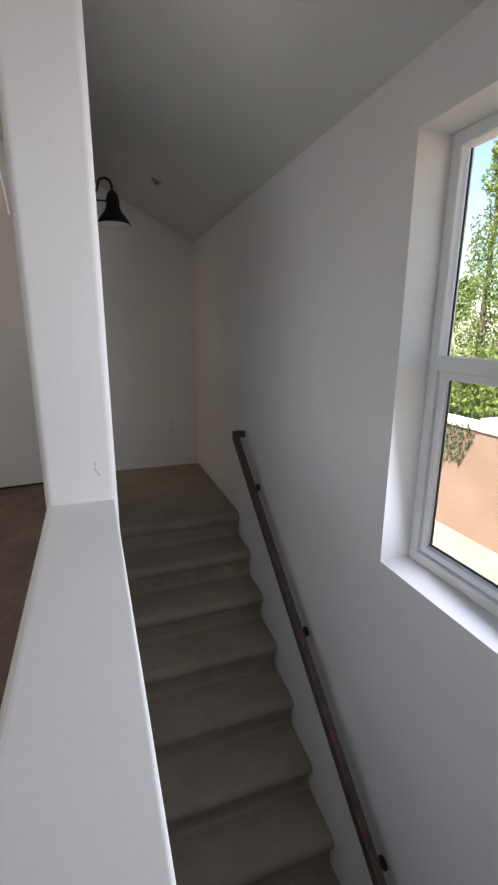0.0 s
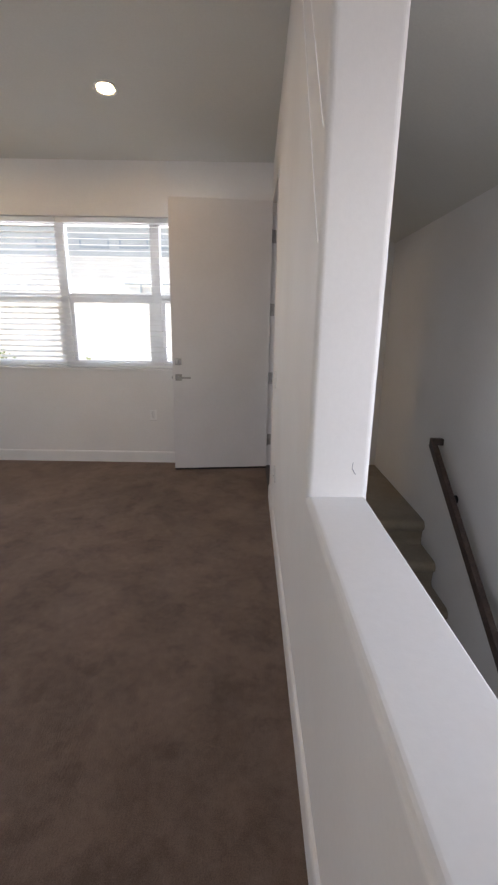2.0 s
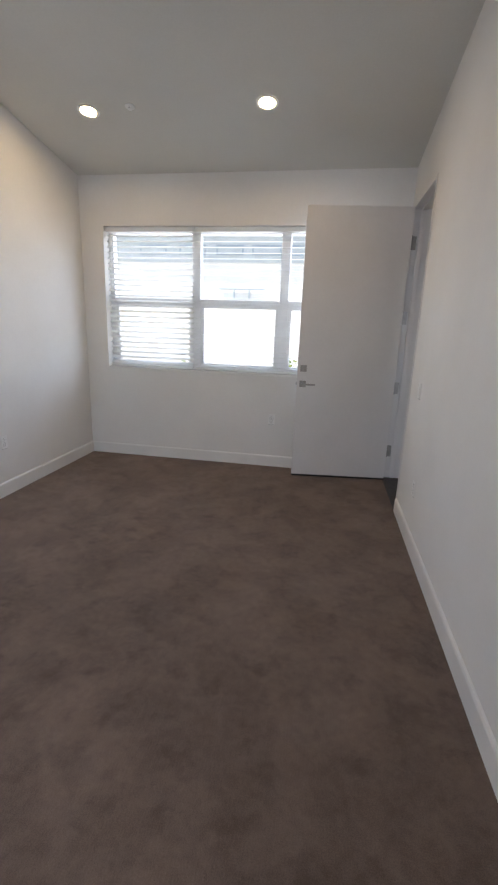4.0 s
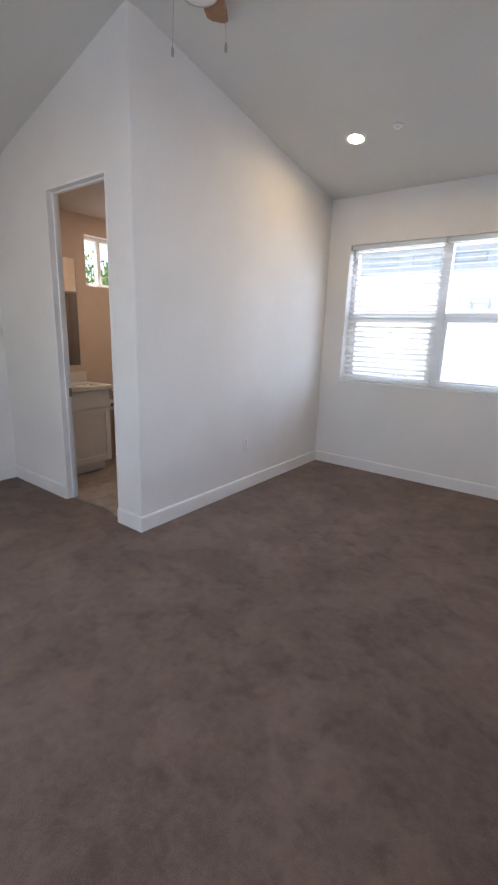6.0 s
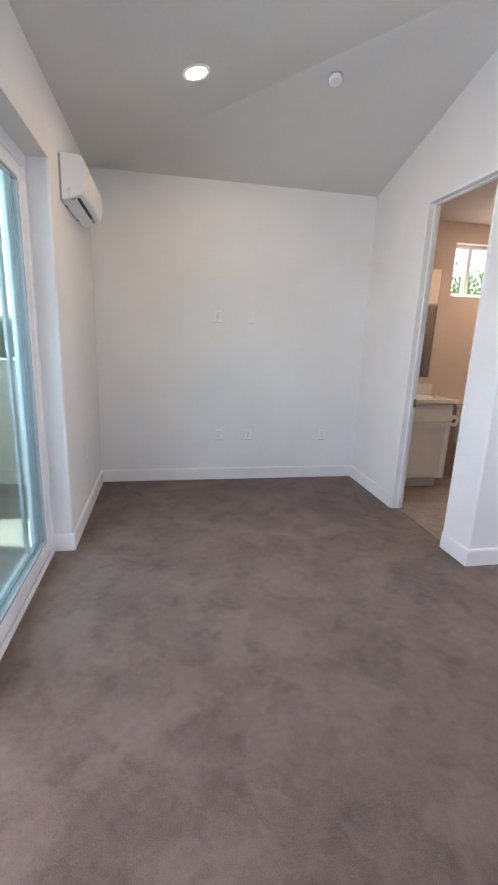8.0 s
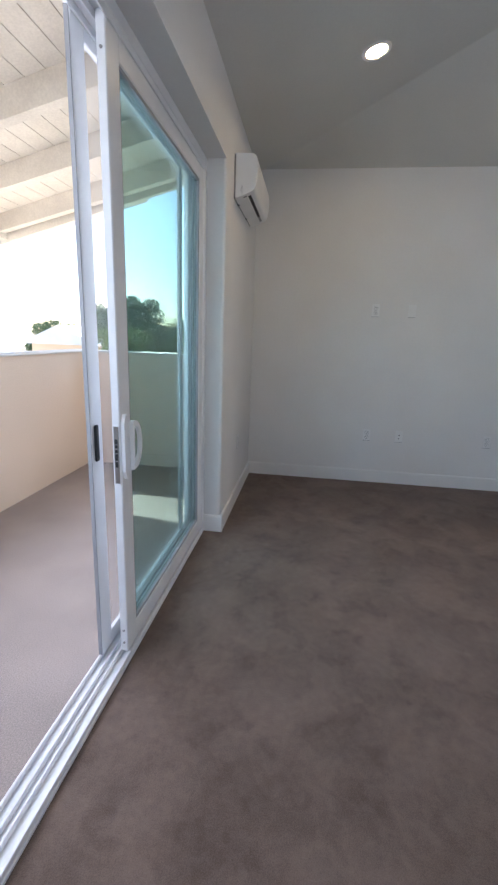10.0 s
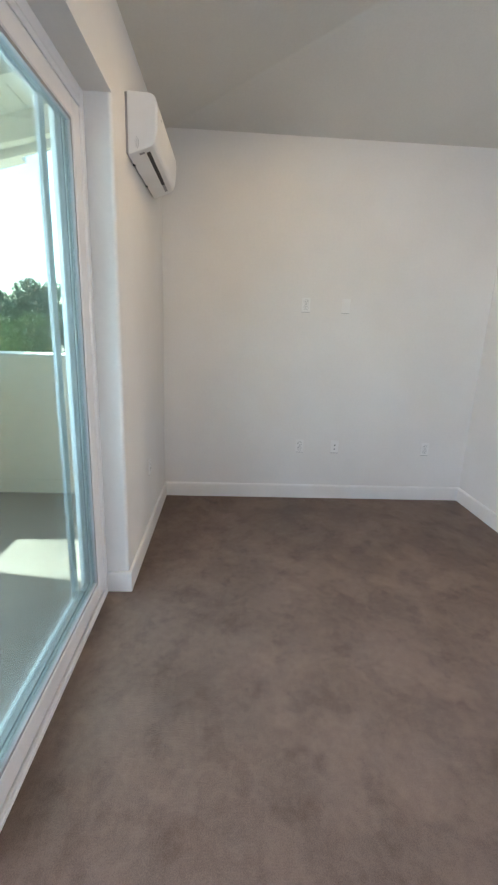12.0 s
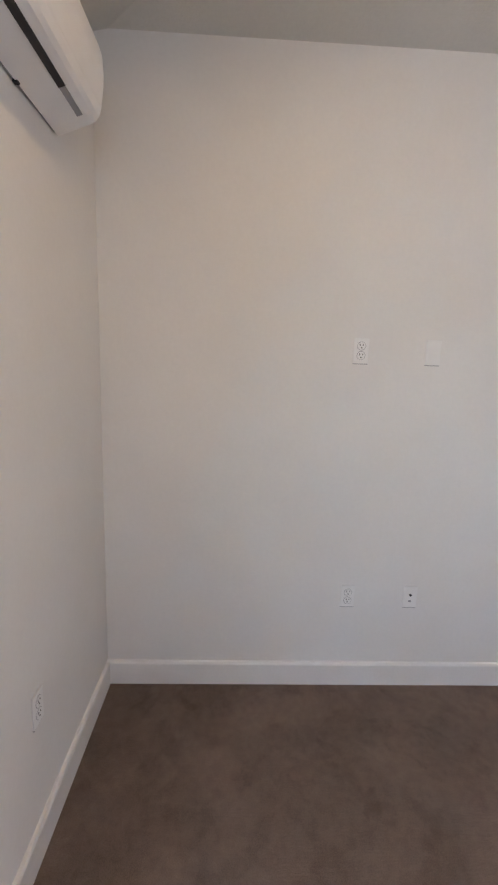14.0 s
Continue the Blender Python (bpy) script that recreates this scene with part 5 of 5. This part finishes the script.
tree(-33.0, -15.4, LOWER - 0.15, 6.4, 1.3, LEAF, "small green tree behind the pale roof", 9, 26, 0.15, 300)
tree(-34.0, -20.4, LOWER - 0.15, 4.9, 1.8, LEAF, "green tree beside the pale roof", 11, 30, 0.15, 340)
tree(-20.0, 9.0, LOWER - 0.15, 8.0, 3.0, LEAF2, "light green tree outside the bathroom window", 15, 26, 0.16, 380)
tree(-17.0, 12.0, LOWER - 0.15, 7.6, 2.8, LEAF2, "light green tree outside the bathroom window", 17, 26, 0.16, 380)


def house(x0, x1, y0, y1, base, eaves, ridge, wall, label, windows, axis="x"):
    ob = empty("house", ((x0 + x1) / 2, (y0 + y1) / 2, base), label, "house")
    part("wall", block(x0, x1, y0, y1, base, eaves), wall, ob)
    if axis == "x":
        bm = prism(bmesh.new(), [(y0 - 0.5, eaves - 0.1), (y1 + 0.5, eaves - 0.1), ((y0 + y1) / 2, ridge)], "x", x0 - 0.5, x1 + 0.5)
    else:
        bm = prism(bmesh.new(), [(x0 - 0.5, eaves - 0.1), (x1 + 0.5, eaves - 0.1), ((x0 + x1) / 2, ridge)], "y", y0 - 0.5, y1 + 0.5)
    part("roof", bm, ROOFING if wall is not STUCCO else WHITESTUCCO, ob)
    for face, a, b, z0, z1 in windows:
        if face == "s":
            fr = part("window", reveal_mesh("y", y0 - 0.05, 0.06, a, b, z0, z1, 0.08), BLUEGREY, ob)
            part("pane", block(a + 0.08, b - 0.08, y0 - 0.02, y0 - 0.005, z0 + 0.08, z1 - 0.08), DARKGLASS, fr)
        else:
            fr = part("window", reveal_mesh("x", x1 - 0.01, 0.06, a, b, z0, z1, 0.08), VINYL, ob)
            part("pane", block(x1 + 0.005, x1 + 0.02, a + 0.08, b - 0.08, z0 + 0.08, z1 - 0.08), DARKGLASS, fr)
    return ob


def reveal_mesh(axis, plane, depth, u0, u1, z0, z1, w):
    bm = bmesh.new()
    a, b = sorted((plane, plane + depth))
    for p0, p1, q0, q1 in ((u0, u1, z0, z0 + w), (u0, u1, z1 - w, z1), (u0, u0 + w, z0 + w, z1 - w), (u1 - w, u1, z0 + w, z1 - w)):
        if axis == "y":
            box(bm, p0, p1, a, b, q0, q1)
        else:
            box(bm, a, b, p0, p1, q0, q1)
    return bm


house(-31.0, -26.0, -16.7, -12.7, LOWER - 0.15, 0.55, 1.55, STUCCO, "low house with a pale roof beyond the balcony", [("e", -15.5, -14.2, -1.2, -0.2)], "x")
# neighbour across the north yard, in bright sun
next_house = house(-14.0, 4.0, 19.0, 26.0, LOWER - 0.15, 5.6, 7.0, WHITESTUCCO, "white stucco neighbouring house with a grey upper band",
                   [("s", -7.25, -6.05, 4.28, 4.68), ("s", -5.66, -4.5, 4.28, 4.68), ("s", -4.16, -2.95, 4.28, 4.68), ("s", -2.6, -1.4, 4.28, 4.68), ("s", -9.0, -7.8, 4.28, 4.68)], "x")
part("siding_band", block(-14.05, 4.05, 18.965, 19.0, 4.0, 5.6), SIDING, next_house, "grey-blue siding")
bm = block(-5.54, -3.57, 18.90, 18.97, 2.93, 2.99)
for x in (-4.86, -4.22):
    box(bm, x - 0.03, x + 0.03, 18.90, 18.97, 2.62, 2.93)
part("trim_bar", bm, BLUEGREY, next_house, "grey bar with two uprights on the wall")
hedge = empty("hedge_north", (-5, 15, LOWER - 0.15), "clipped green hedge across the north yard", "hedge")
bm = bmesh.new()
for k in range(40):
    leaves(bm, (-13 + 0.42 * k, 15 + random.uniform(-0.2, 0.2), random.uniform(-1.6, 0.1)), 0.55, 110, 0.16)
part("foliage", bm, LEAF2, hedge)
part("hedge_stems", block(-13.2, 4.0, 14.85, 15.15, LOWER - 0.15, -0.2), BARK, hedge)

# east yard: retaining wall with a pale cap, hedge and conifers above it
retain = empty("retaining_wall", (7.6, 7, LOWER - 0.15), "peach stucco retaining wall with a pale cap", "retaining wall")
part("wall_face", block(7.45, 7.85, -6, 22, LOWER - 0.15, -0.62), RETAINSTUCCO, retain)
part("cap", block(7.40, 7.90, 6.85, 22, -0.62, -0.50, bevel=0.01), WHITESTUCCO, retain)
part("raised_cap", block(7.40, 7.90, -6, 6.85, -0.62, -0.34, bevel=0.01), WHITESTUCCO, retain)
bank = part("planted_bank", block(7.85, 30, -6, 22, LOWER - 0.15, -0.75), GRASS, None, "planted bank behind the retaining wall", "bank", kind="structure")
vine = empty("vine", (7.40, 7.75, -0.55), "dark trailing vine on the retaining wall", "vine")
bm = bmesh.new()
rng = random.Random(21)
for k in range(7):
    y, z = 6.98 + 0.15 * k, -0.55
    for j in range(26):
        leaves(bm, (7.39, y + 0.03 * j * 0.4 + rng.uniform(-0.05, 0.05), z - 0.035 * j), 0.05, 3, 0.07, 1.0, rng)
part("vine_leaves", bm, LEAF3, vine)
hedge2 = empty("hedge_east", (9.0, 8, -0.75), "sunlit leafy hedge above the retaining wall", "hedge")
bm = bmesh.new()
for k in range(80):
    leaves(bm, (8.6 + rng.uniform(-0.25, 0.4), 4.0 + 0.125 * k, rng.uniform(-0.45, 0.75)), 0.48, 150, 0.12, 1.0, rng)
part("foliage", bm, LEAF2, hedge2)
bm = bmesh.new()
for k in range(30):
    rod(bm, (8.8, 4.1 + 0.33 * k, -0.75), (8.8 + rng.uniform(-0.2, 0.2), 4.1 + 0.33 * k, 0.3), 0.02, 0.008, 6)
part("hedge_stems", bm, BARK, hedge2)


def conifer(x, y, base, height, r, mat, seed, label):
    rng = random.Random(seed)
    ob = empty("tree", (x, y, base), label, "tree", "trees above the retaining wall")
    part("trunk", rod(bmesh.new(), (x, y, base), (x, y, base + height * 0.9), 0.11, 0.03, 10), BARK, ob)
    bm = bmesh.new()
    for k in range(70):
        t = k / 69
        rr = r * (0.35 + 0.65 * math.sin(math.pi * min(1, 0.18 + 0.82 * t) ** 1.1)) * rng.uniform(0.6, 1.05)
        a = rng.uniform(0, 6.28)
        leaves(bm, (x + 0.6 * rr * math.cos(a), y + 0.6 * rr * math.sin(a), base + 0.3 + height * 0.97 * t), 0.42 * rr + 0.12, 130, 0.09, 1.3, rng)
    part("crown", bm, mat, ob)
    return ob


conifer(10.4, 9.95, -0.75, 6.6, 0.75, LEAF2, 31, "tall narrow light green conifer")
conifer(10.8, 8.9, -0.75, 7.2, 0.9, LEAF2, 33, "tall light green conifer")
tree(14.5, 16.0, -0.75, 4.6, 1.7, LEAF2, "small open tree behind the hedge", 35, 12, 0.22, 130)
tree(15.0, 18.5, -0.75, 4.2, 1.5, LEAF, "small open tree behind the hedge", 37, 12, 0.22, 130)
